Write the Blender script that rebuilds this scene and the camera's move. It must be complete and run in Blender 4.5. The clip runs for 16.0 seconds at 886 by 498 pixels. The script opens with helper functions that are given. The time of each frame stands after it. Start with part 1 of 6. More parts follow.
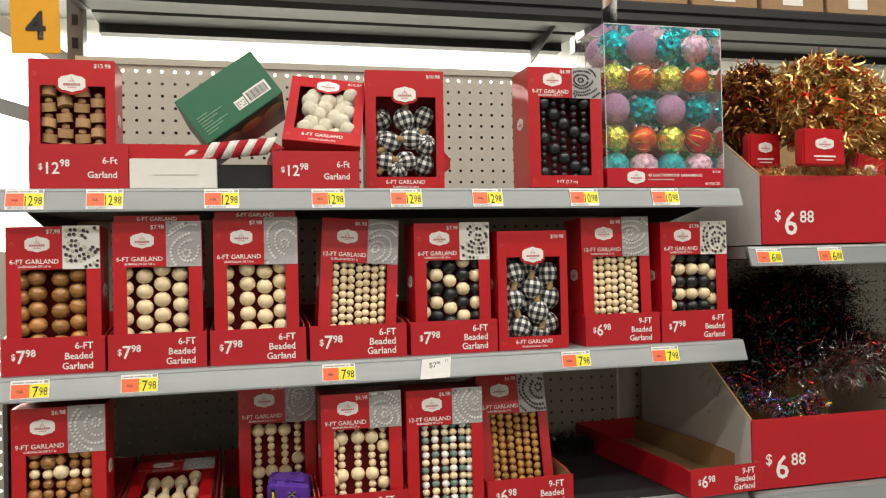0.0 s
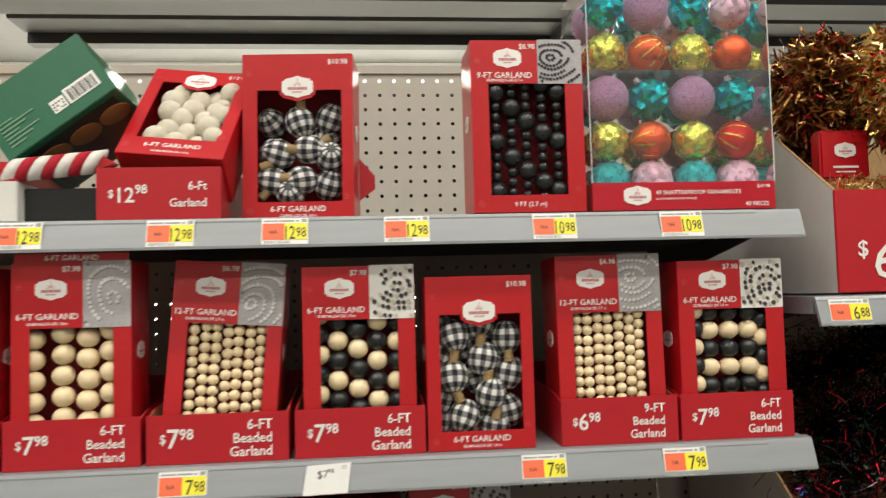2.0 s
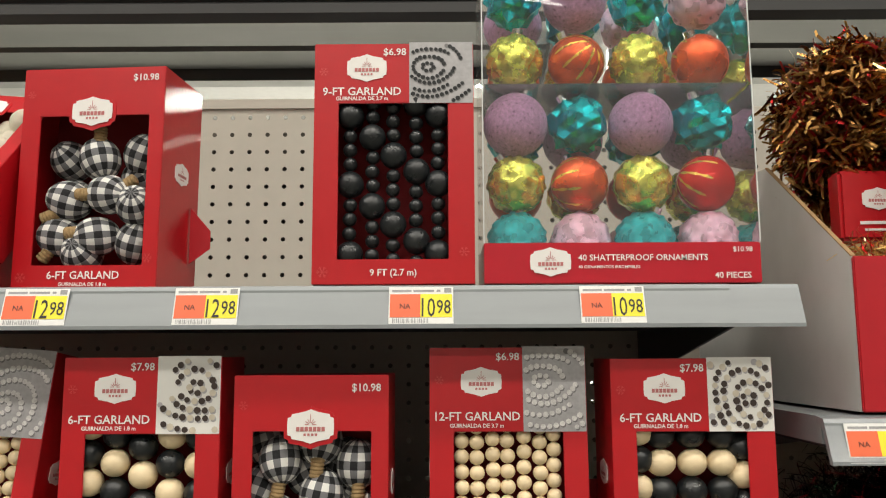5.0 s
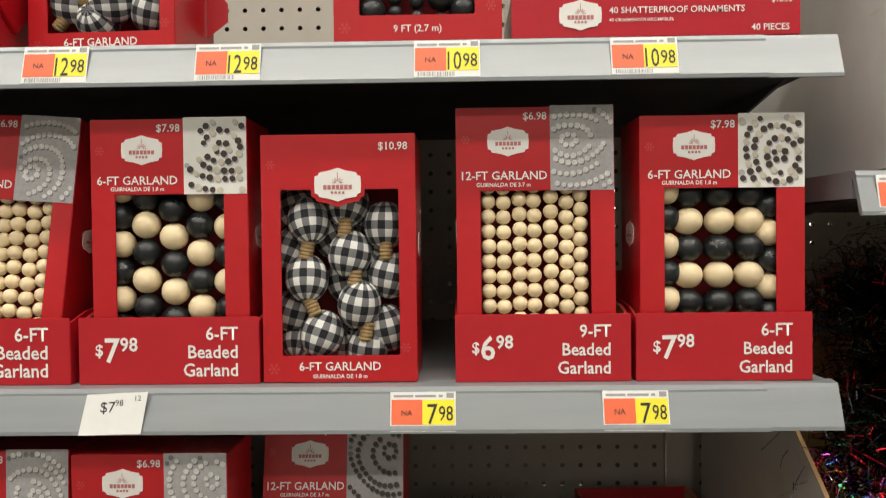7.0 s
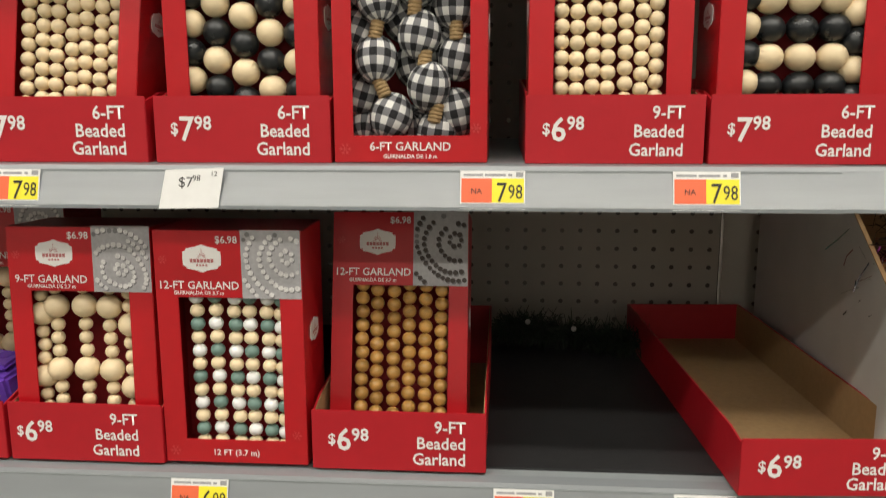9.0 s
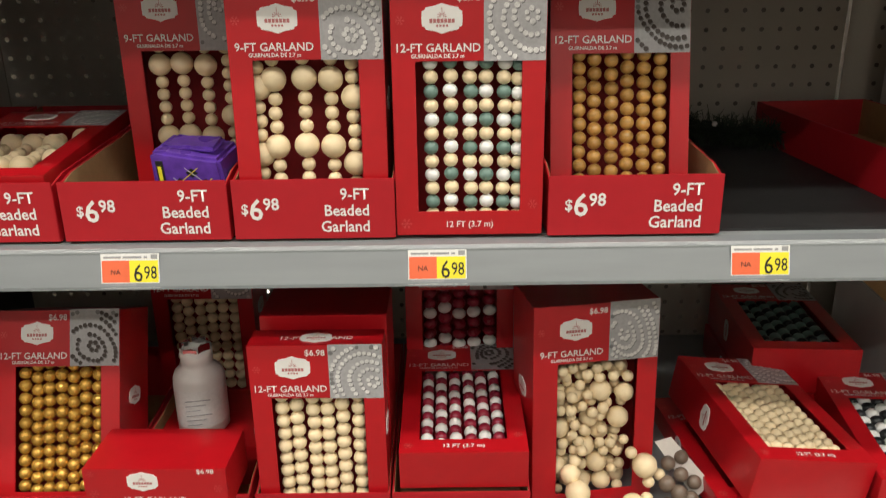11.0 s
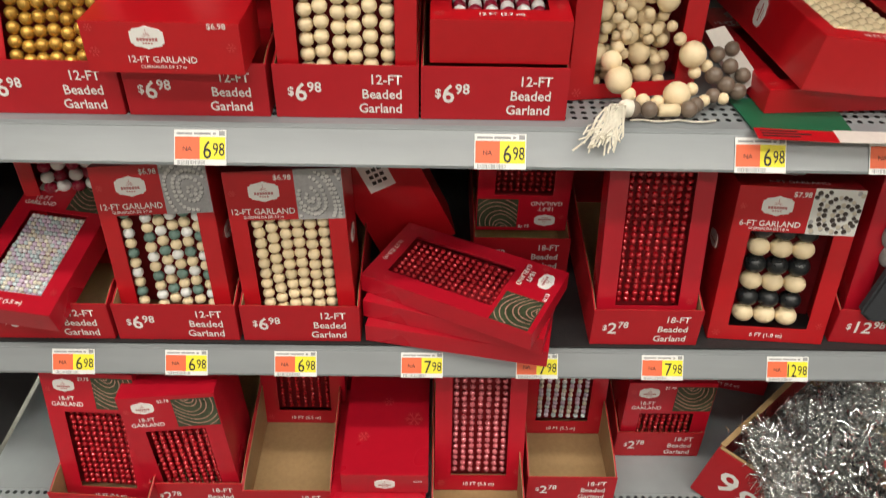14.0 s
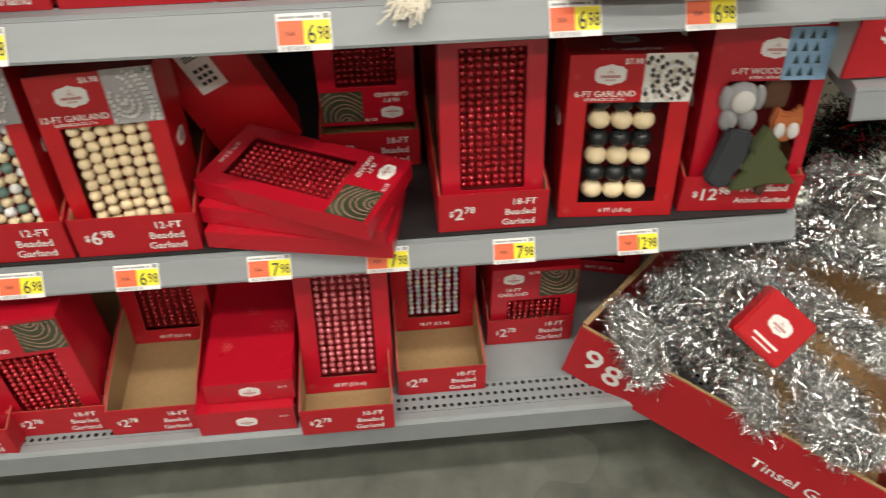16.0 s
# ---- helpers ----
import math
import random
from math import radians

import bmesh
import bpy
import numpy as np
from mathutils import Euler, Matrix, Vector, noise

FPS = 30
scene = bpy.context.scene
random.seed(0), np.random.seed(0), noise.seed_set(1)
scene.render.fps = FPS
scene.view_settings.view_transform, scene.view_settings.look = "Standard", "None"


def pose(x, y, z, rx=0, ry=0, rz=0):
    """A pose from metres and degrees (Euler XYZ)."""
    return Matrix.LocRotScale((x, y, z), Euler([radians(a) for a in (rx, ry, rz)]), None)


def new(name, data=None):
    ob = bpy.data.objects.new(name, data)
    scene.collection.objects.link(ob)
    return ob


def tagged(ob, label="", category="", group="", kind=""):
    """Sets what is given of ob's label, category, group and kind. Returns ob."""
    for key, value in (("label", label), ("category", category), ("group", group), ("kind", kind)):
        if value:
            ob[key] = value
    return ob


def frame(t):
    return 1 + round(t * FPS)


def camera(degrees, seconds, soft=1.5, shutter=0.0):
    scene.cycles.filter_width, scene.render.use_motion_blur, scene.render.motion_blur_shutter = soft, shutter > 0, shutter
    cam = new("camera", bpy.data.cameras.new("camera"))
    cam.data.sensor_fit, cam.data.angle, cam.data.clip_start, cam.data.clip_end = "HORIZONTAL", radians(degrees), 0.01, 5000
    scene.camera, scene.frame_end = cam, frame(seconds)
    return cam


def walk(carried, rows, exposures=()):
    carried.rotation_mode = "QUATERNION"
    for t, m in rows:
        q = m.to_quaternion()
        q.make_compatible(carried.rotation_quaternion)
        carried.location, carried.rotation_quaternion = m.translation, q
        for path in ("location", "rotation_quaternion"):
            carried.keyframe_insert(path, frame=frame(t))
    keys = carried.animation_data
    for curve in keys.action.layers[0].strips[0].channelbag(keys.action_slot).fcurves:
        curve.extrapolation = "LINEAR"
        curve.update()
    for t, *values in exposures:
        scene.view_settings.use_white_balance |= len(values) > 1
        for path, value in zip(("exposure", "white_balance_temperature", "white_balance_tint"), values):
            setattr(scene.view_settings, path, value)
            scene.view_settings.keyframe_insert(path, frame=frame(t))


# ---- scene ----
cam = camera(57.7, 16.0, soft=1.12, shutter=0.35)
METRES, EYE, TILT, LEAN, TURN = 1.716, 1.465, 0.0, 0.0, -13.8
ROWS = [
    (0.0, 0.0, 0.0, 0.0, 0.02, 0.72, 1.32),
    (0.5, 0.0267, 0.0384, -0.004, 0.8, 0.61, 1.85),
    (1.0, 0.053, 0.1231, -0.0007, 2.05, 1.09, 2.14),
    (1.5, 0.0823, 0.1895, 0.0053, 4.74, 2.19, 2.03),
    (2.0, 0.1427, 0.2515, 0.0131, 8.1, 3.35, 1.56),
    (2.5, 0.218, 0.3107, 0.0248, 10.12, 5.06, 1.18),
    (3.0, 0.2329, 0.3671, 0.0376, 10.94, 7.52, 1.0),
    (5.5, 0.2444, 0.4412, 0.0328, 14.64, 7.55, 0.24),
    (6.0, 0.2398, 0.442, 0.0102, 15.02, 4.71, 0.35),
    (6.5, 0.2367, 0.4455, -0.0126, 15.08, 1.34, 0.49),
    (7.0, 0.2362, 0.4459, -0.0206, 15.13, -1.21, 0.64),
    (7.5, 0.2302, 0.4441, -0.0236, 15.54, -3.47, 0.67),
    (8.0, 0.2257, 0.4412, -0.0312, 16.31, -5.53, 0.49),
    (8.5, 0.2246, 0.4401, -0.045, 17.44, -8.01, 0.21),
    (9.0, 0.2241, 0.4372, -0.0628, 18.07, -10.38, 0.14),
    (9.5, 0.202, 0.4343, -0.076, 17.79, -12.83, 0.47),
    (10.0, 0.1199, 0.4093, -0.0939, 15.82, -14.99, 0.71),
    (12.5, 0.0698, 0.3754, -0.1447, 13.09, -27.4, 0.57),
    (13.0, 0.0623, 0.378, -0.1655, 13.35, -30.96, -0.05),
    (13.5, 0.0567, 0.3795, -0.1982, 13.66, -34.85, -0.64),
    (14.0, 0.0578, 0.3761, -0.2205, 13.67, -37.69, -1.01),
    (14.5, 0.0631, 0.3737, -0.2294, 13.19, -40.13, -0.93),
    (15.0, 0.0657, 0.3748, -0.2352, 12.05, -41.79, -0.52),
    (15.5, 0.0744, 0.3771, -0.2411, 10.25, -42.6, -0.15),
    (16.0, 0.1287, 0.3862, -0.2459, 7.98, -42.93, 0.1),
]
walk(cam, [(t, pose(0, 0, EYE, TILT, LEAN, TURN) @ pose(METRES * x, METRES * y, METRES * z, 90 + pitch, roll, yaw)) for t, x, y, z, yaw, pitch, roll in ROWS],
     exposures=[(0.0, -0.22), (5.5, -0.24), (7.0, -0.22), (10.0, -0.14), (12.5, -0.04), (14.0, -0.08), (16.0, -0.02)])

# ---------------------------------------------------------------- light
world = bpy.data.worlds.new("world")
scene.world = world
world.use_nodes = True
world.node_tree.nodes["Background"].inputs[0].default_value = (0.9, 0.95, 1.0, 1)
world.node_tree.nodes["Background"].inputs[1].default_value = 0.04


def area_lamp(name, x, y, z, sx, sy, watts):
    data = bpy.data.lights.new(name, "AREA")
    data.shape, data.size, data.size_y, data.energy = "RECTANGLE", sx, sy, watts
    data.color = (1.0, 0.945, 0.84)
    ob = new(name, data)
    ob.matrix_world = pose(x, y, z)
    return ob


CEIL = 4.6
# Row at -3.6 is added low fill; the far two only whiten wall_north.
for ly, watts, deep in ((0.2, 150, 0.2), (-1.1, 160, 0.3), (-3.6, 200, 0.3), (6.0, 2900, 0.4), (9.0, 2900, 0.4)):
    area_lamp("ceiling_light_tube", 0.4, ly, CEIL - 0.14, 8.0, deep, watts)

# ---------------------------------------------------------------- materials
MATS = {}


def mat(name, colour, rough=0.5, metal=0.0, vary=0.06, scale=30.0, bump=0.0, bump_scale=300.0, rand=0.0, coat=0.0, emit=0.0, spec=0.5, stretch=None, island=False):
    """Procedural paint: base colour broken up at two scales, optional relief and a change from piece to piece."""
    if name in MATS:
        return MATS[name]
    m = bpy.data.materials.new(name)
    m.use_nodes = True
    nt = m.node_tree
    b = nt.nodes["Principled BSDF"]
    b.inputs["Roughness"].default_value = rough
    b.inputs["Metallic"].default_value = metal
    b.inputs["Coat Weight"].default_value = coat
    b.inputs["Coat Roughness"].default_value = 0.15
    b.inputs["Specular IOR Level"].default_value = spec
    tc = nt.nodes.new("ShaderNodeTexCoord")
    src = tc.outputs["Object"]
    if stretch:
        mp = nt.nodes.new("ShaderNodeMapping")
        mp.inputs["Scale"].default_value = stretch
        nt.links.new(src, mp.inputs[0])
        src = mp.outputs[0]
    big = nt.nodes.new("ShaderNodeTexNoise")
    big.inputs["Scale"].default_value = scale * 0.25
    big.inputs["Detail"].default_value = 3
    fine = nt.nodes.new("ShaderNodeTexNoise")
    fine.inputs["Scale"].default_value = scale * 4
    fine.inputs["Detail"].default_value = 4
    for n in (big, fine):
        nt.links.new(src, n.inputs["Vector"])
    add = nt.nodes.new("ShaderNodeMath")
    add.operation = "ADD"
    nt.links.new(big.outputs[0], add.inputs[0])
    nt.links.new(fine.outputs[0], add.inputs[1])
    val = add.outputs[0]
    span = 1.0
    if rand:
        info = nt.nodes.new("ShaderNodeNewGeometry" if island else "ShaderNodeObjectInfo")
        mul = nt.nodes.new("ShaderNodeMath")
        mul.operation = "MULTIPLY_ADD"
        mul.inputs[1].default_value = rand
        nt.links.new(info.outputs["Random Per Island" if island else "Random"], mul.inputs[0])
        nt.links.new(val, mul.inputs[2])
        val, span = mul.outputs[0], 1.0 + rand
    ramp = nt.nodes.new("ShaderNodeMapRange")
    ramp.inputs["From Min"].default_value = 0.5
    ramp.inputs["From Max"].default_value = 0.5 + span
    ramp.inputs["To Min"].default_value = 1 - vary * 1.6
    ramp.inputs["To Max"].default_value = 1 + vary * 1.6
    nt.links.new(val, ramp.inputs["Value"])
    mix = nt.nodes.new("ShaderNodeVectorMath")
    mix.operation = "SCALE"
    mix.inputs[0].default_value = colour
    nt.links.new(ramp.outputs[0], mix.inputs["Scale"])
    nt.links.new(mix.outputs[0], b.inputs["Base Color"])
    rr = nt.nodes.new("ShaderNodeMapRange")
    rr.inputs["From Min"].default_value = 0.3
    rr.inputs["From Max"].default_value = 0.7
    rr.inputs["To Min"].default_value = max(0.02, rough - 0.08)
    rr.inputs["To Max"].default_value = min(1, rough + 0.08)
    nt.links.new(big.outputs[0], rr.inputs["Value"])
    nt.links.new(rr.outputs[0], b.inputs["Roughness"])
    if bump:
        rel = nt.nodes.new("ShaderNodeTexNoise")
        rel.inputs["Scale"].default_value = bump_scale
        rel.inputs["Detail"].default_value = 3
        nt.links.new(src, rel.inputs["Vector"])
        bp = nt.nodes.new("ShaderNodeBump")
        bp.inputs["Strength"].default_value = bump
        bp.inputs["Distance"].default_value = 0.002
        nt.links.new(rel.outputs[0], bp.inputs["Height"])
        nt.links.new(bp.outputs[0], b.inputs["Normal"])
    if emit:
        b.inputs["Emission Color"].default_value = (*colour, 1)
        b.inputs["Emission Strength"].default_value = emit
    MATS[name] = m
    return m


def random_colours(name, colours, rough=0.2, metal=1.0):
    """Foil whose strips take one of several colours each."""
    m = mat(name, colours[0], rough, metal)
    nt = m.node_tree
    b = nt.nodes["Principled BSDF"]
    geo = nt.nodes.new("ShaderNodeNewGeometry")
    ramp = nt.nodes.new("ShaderNodeValToRGB")
    ramp.color_ramp.interpolation = "CONSTANT"
    el = ramp.color_ramp.elements
    while len(el) < len(colours):
        el.new(0.5)
    for i, c in enumerate(colours):
        el[i].position = i / len(colours)
        el[i].color = (*c, 1)
    nt.links.new(geo.outputs["Random Per Island"], ramp.inputs[0])
    nt.links.new(ramp.outputs[0], b.inputs["Base Color"])
    return m


def gingham(name, size):
    """Black and white woven check."""
    m = mat(name, (0.5, 0.5, 0.5), 0.9, 0, bump=0.5, bump_scale=40)
    nt = m.node_tree
    b = nt.nodes["Principled BSDF"]
    tc = nt.nodes.new("ShaderNodeTexCoord")
    sep = nt.nodes.new("ShaderNodeSeparateXYZ")
    nt.links.new(tc.outputs["UV"], sep.inputs[0])
    tones = []
    for i in (0, 1):
        mu = nt.nodes.new("ShaderNodeMath")
        mu.operation = "MULTIPLY"
        mu.inputs[1].default_value = size[i]
        nt.links.new(sep.outputs[i], mu.inputs[0])
        fr = nt.nodes.new("ShaderNodeMath")
        fr.operation = "FRACT"
        nt.links.new(mu.outputs[0], fr.inputs[0])
        gt = nt.nodes.new("ShaderNodeMath")
        gt.operation = "GREATER_THAN"
        gt.inputs[1].default_value = 0.5
        nt.links.new(fr.outputs[0], gt.inputs[0])
        tones.append(gt)
    su = nt.nodes.new("ShaderNodeMath")
    su.operation = "ADD"
    nt.links.new(tones[0].outputs[0], su.inputs[0])
    nt.links.new(tones[1].outputs[0], su.inputs[1])
    ramp = nt.nodes.new("ShaderNodeValToRGB")
    ramp.color_ramp.interpolation = "CONSTANT"
    ramp.color_ramp.elements[0].color = (0.012, 0.012, 0.014, 1)
    ramp.color_ramp.elements[1].position = 0.3
    ramp.color_ramp.elements[1].color = (0.19, 0.19, 0.2, 1)
    e = ramp.color_ramp.elements.new(0.75)
    e.color = (0.78, 0.77, 0.74, 1)
    hf = nt.nodes.new("ShaderNodeMath")
    hf.operation = "MULTIPLY"
    hf.inputs[1].default_value = 0.5
    nt.links.new(su.outputs[0], hf.inputs[0])
    nt.links.new(hf.outputs[0], ramp.inputs[0])
    nt.links.new(ramp.outputs[0], b.inputs["Base Color"])
    return m


def clear_film(name, rough=0.03, tint=(1, 1, 1), see=0.86):
    """Thin clear plastic sheet: mostly open, with a gloss that grows at a glancing view."""
    m = bpy.data.materials.new(name)
    m.use_nodes = True
    nt = m.node_tree
    nt.nodes.remove(nt.nodes["Principled BSDF"])
    out = nt.nodes["Material Output"]
    tr = nt.nodes.new("ShaderNodeBsdfTransparent")
    tr.inputs[0].default_value = (see * tint[0] + 0.1, see * tint[1] + 0.1, see * tint[2] + 0.1, 1)
    gl = nt.nodes.new("ShaderNodeBsdfGlossy")
    gl.inputs["Roughness"].default_value = rough
    fr = nt.nodes.new("ShaderNodeFresnel")
    fr.inputs[0].default_value = 1.5
    no = nt.nodes.new("ShaderNodeTexNoise")
    no.inputs["Scale"].default_value = 14
    tc = nt.nodes.new("ShaderNodeTexCoord")
    nt.links.new(tc.outputs["Object"], no.inputs["Vector"])
    bp = nt.nodes.new("ShaderNodeBump")
    bp.inputs["Strength"].default_value = 0.35
    bp.inputs["Distance"].default_value = 0.01
    nt.links.new(no.outputs[0], bp.inputs["Height"])
    nt.links.new(bp.outputs[0], gl.inputs["Normal"])
    mx = nt.nodes.new("ShaderNodeMixShader")
    nt.links.new(fr.outputs[0], mx.inputs[0])
    nt.links.new(tr.outputs[0], mx.inputs[1])
    nt.links.new(gl.outputs[0], mx.inputs[2])
    # Faint even white diffuse stands in for reflected haze on the film.
    haze = nt.nodes.new("ShaderNodeBsdfDiffuse")
    haze.inputs[0].default_value = (0.8, 0.82, 0.82, 1)
    mh = nt.nodes.new("ShaderNodeMixShader")
    mh.inputs[0].default_value = 0.035
    nt.links.new(mx.outputs[0], mh.inputs[1])
    nt.links.new(haze.outputs[0], mh.inputs[2])
    nt.links.new(mh.outputs[0], out.inputs[0])
    MATS[name] = m
    return m


RED = mat("red_carton", (0.475, 0.006, 0.012), 0.36, vary=0.05, scale=18, bump=0.05, bump_scale=120, coat=0.12)
TRAYRED = mat("red_tray_card", (0.445, 0.007, 0.016), 0.5, vary=0.06, scale=16, bump=0.06, bump_scale=150)
CRIMSON = mat("crimson_carton", (0.46, 0.006, 0.020), 0.32, vary=0.05, scale=18, bump=0.05, bump_scale=120, coat=0.15)
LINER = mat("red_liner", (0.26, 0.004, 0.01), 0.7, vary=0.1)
KRAFT = mat("kraft_card", (0.36, 0.225, 0.105), 0.85, vary=0.1, scale=40, bump=0.15, bump_scale=200)
WHITECARD = mat("white_card", (0.74, 0.73, 0.70), 0.65, vary=0.05, scale=10)
GREYCARD = mat("grey_white_card", (0.60, 0.59, 0.575), 0.7, vary=0.06, scale=6)
INK = mat("white_ink", (0.82, 0.80, 0.78), 0.5, vary=0.03)
PINKINK = mat("pale_red_ink", (0.60, 0.075, 0.075), 0.5, vary=0.05)
REDINK = mat("red_ink", (0.5, 0.02, 0.03), 0.5)
BLACKINK = mat("black_ink", (0.02, 0.02, 0.02), 0.5)
GREYINK = mat("grey_ink", (0.35, 0.35, 0.36), 0.5, vary=0.2, scale=200)
PHOTO = mat("printed_photo_ground", (0.41, 0.40, 0.415), 0.35, vary=0.16, scale=60)
PHOTOGREEN = mat("printed_photo_fir", (0.045, 0.06, 0.03), 0.35, vary=0.6, scale=160)
PHOTOBLUE = mat("printed_photo_blue", (0.25, 0.42, 0.62), 0.35, vary=0.15, scale=60)
STEEL = mat("grey_shelf_steel", (0.26, 0.285, 0.295), 0.42, 0.0, vary=0.07, scale=9, bump=0.03, bump_scale=400)
RAIL = mat("grey_price_rail", (0.245, 0.265, 0.28), 0.34, 0.1, vary=0.07, scale=8, spec=0.6, stretch=(0.3, 1, 3), coat=0.45)
DARKSTEEL = mat("dark_rack_steel", (0.06, 0.06, 0.062), 0.45, 0.0, vary=0.12, scale=7, stretch=(0.3, 1, 1))
# Black of the real mats, also used as painted shade under decks.
MATBLACK = mat("black_mat_and_shade", (0.016, 0.016, 0.017), 0.6, vary=0.2, scale=30, bump=0.3, bump_scale=500)
PEG = mat("cream_pegboard", (0.44, 0.41, 0.355), 0.6, vary=0.04, scale=8)
CONCRETE = mat("polished_concrete", (0.155, 0.16, 0.137), 0.3, vary=0.35, scale=5, bump=0.05, bump_scale=60)
# Tone of the unseen walls, set for the light they bounce.
WALLDULL = mat("dull_bounce_wall", (0.25, 0.235, 0.22), 0.8, vary=0.1, scale=3)
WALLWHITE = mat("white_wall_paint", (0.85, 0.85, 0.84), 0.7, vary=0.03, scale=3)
TAGWHITE = mat("tag_paper", (0.80, 0.80, 0.79), 0.5, vary=0.03)
TAGORANGE = mat("tag_orange", (0.86, 0.16, 0.065), 0.5, vary=0.04)
TAGYELLOW = mat("tag_yellow", (0.90, 0.80, 0.04), 0.5, vary=0.03)
SIGNYEL = mat("amber_sign", (0.80, 0.38, 0.015), 0.5, vary=0.05, scale=8)

PALEPRINT = mat("photo_cream_bead", (0.60, 0.54, 0.44), 0.4, vary=0.15)
NATURAL = mat("natural_wood", (0.80, 0.645, 0.415), 0.5, vary=0.10, scale=3.5, rand=0.7, stretch=(0.4, 0.4, 1.6), bump=0.15, bump_scale=9)
HONEY = mat("honey_wood", (0.56, 0.31, 0.085), 0.35, vary=0.34, scale=4, rand=0.5, stretch=(0.5, 0.5, 2.2), coat=0.3)
BROWNWOOD = mat("brown_grained_wood", (0.38, 0.175, 0.05), 0.33, vary=0.75, scale=7, rand=0.4, stretch=(0.5, 0.5, 3), coat=0.3)
TAUPE = mat("taupe_wood", (0.17, 0.125, 0.095), 0.4, vary=0.25, scale=4, rand=0.4, stretch=(0.4, 0.4, 2))
GOLDBEAD = mat("gold_paint_bead", (0.62, 0.36, 0.07), 0.25, 0.55, vary=0.12, rand=0.5, scale=4, bump=0.1, bump_scale=7)
BLACKBEAD = mat("black_bead", (0.012, 0.014, 0.016), 0.32, vary=0.1, rand=0.3, scale=4, bump=0.1, bump_scale=7)
WHITEBEAD = mat("white_bead", (0.80, 0.80, 0.79), 0.4, vary=0.04, rand=0.3, scale=4, bump=0.1, bump_scale=7)
TEAL = mat("grey_green_bead", (0.145, 0.235, 0.205), 0.45, vary=0.1, rand=0.4, scale=4, bump=0.1, bump_scale=7)
BURGUNDY = mat("burgundy_bead", (0.27, 0.012, 0.035), 0.3, vary=0.1, rand=0.3, scale=4, bump=0.1, bump_scale=7)
REDFOIL = mat("red_metallic_bead", (0.50, 0.006, 0.015), 0.2, 0.4, vary=0.06, coat=1.0)
# Pink red foil lightened so the colour carries the window's glare.
PINKGLARE = mat("pink_glare_bead", (0.68, 0.16, 0.19), 0.2, 0.3, vary=0.06, coat=1.0)
IRIS = random_colours("iridescent_bead", [(0.75, 0.7, 0.72), (0.7, 0.55, 0.7), (0.62, 0.72, 0.75), (0.78, 0.72, 0.6)], 0.15, 0.2)
FELT = mat("cream_felt", (0.78, 0.73, 0.60), 0.95, vary=0.08, scale=6, bump=0.8, bump_scale=22)
JUTE = mat("jute_twine", (0.34, 0.23, 0.11), 0.9, vary=0.35, scale=300, bump=0.6, bump_scale=900)
COTTON = mat("cotton_thread", (0.80, 0.75, 0.64), 0.9, vary=0.08, scale=80)
CHECK = gingham("black_white_check", (9, 4.5))
FILM = clear_film("clear_film")

# ---------------------------------------------------------------- mesh tools


def box_into(v, f, x0, x1, y0, y1, z0, z1):
    n = len(v)
    v += [(x0, y0, z0), (x1, y0, z0), (x1, y1, z0), (x0, y1, z0), (x0, y0, z1), (x1, y0, z1), (x1, y1, z1), (x0, y1, z1)]
    f += [(n, n + 3, n + 2, n + 1), (n + 4, n + 5, n + 6, n + 7), (n, n + 1, n + 5, n + 4), (n + 1, n + 2, n + 6, n + 5), (n + 2, n + 3, n + 7, n + 6), (n + 3, n, n + 4, n + 7)]


def boxes(*bs):
    v, f = [], []
    for b in bs:
        box_into(v, f, *b)
    return v, f


def plate(points, y0, y1, axis="y"):
    """A polygon given as (x, z), counter-clockwise seen from -y, given thickness along y (or as (y, z) along x, or (x, y) along z)."""
    n = len(points)
    pick = {"y": lambda a, b, t: (a, t, b), "x": lambda a, b, t: (t, a, b), "z": lambda a, b, t: (a, b, t)}[axis]
    v = [pick(a, b, y0) for a, b in points] + [pick(a, b, y1) for a, b in points]
    f = [tuple(range(n)), tuple(range(2 * n - 1, n - 1, -1))] + [(i, i + n, (i + 1) % n + n, (i + 1) % n) for i in range(n)]
    return v, f


def flat(points, y=0.0):
    return [(a, y, b) for a, b in points], [tuple(range(len(points)))]


def merge(*vfs):
    v, f = [], []
    for a, b in vfs:
        n = len(v)
        v += list(a)
        f += [tuple(i + n for i in q) for q in b]
    return v, f


MESHES = {}


def mesh(vf, material, smooth=False, key=None, bevel=0.0):
    if key and key in MESHES:
        return MESHES[key]
    me = bpy.data.meshes.new("mesh")
    me.from_pydata(vf[0], [], vf[1])
    bm = bmesh.new()
    bm.from_mesh(me)
    if bevel:
        bmesh.ops.bevel(bm, geom=[e for e in bm.edges if len(e.link_faces) == 2 and e.calc_face_angle(0) > 0.6], offset=bevel, segments=2, affect="EDGES", clamp_overlap=True)
    bmesh.ops.recalc_face_normals(bm, faces=bm.faces[:])
    bm.to_mesh(me)
    bm.free()
    if smooth:
        me.polygons.foreach_set("use_smooth", [True] * len(me.polygons))
    me.materials.append(material)
    if key:
        MESHES[key] = me
    return me


def raw_mesh(v, f, material, smooth=False):
    me = bpy.data.meshes.new("mesh")
    me.from_pydata(v, [], f)
    if smooth:
        me.polygons.foreach_set("use_smooth", [True] * len(me.polygons))
    me.materials.append(material)
    return me


def part(name, me, parent, m=None, label=""):
    ob = new(name, me)
    ob.parent = parent
    if m is not None:
        ob.matrix_basis = m
    if label:
        ob["label"] = label
    return ob


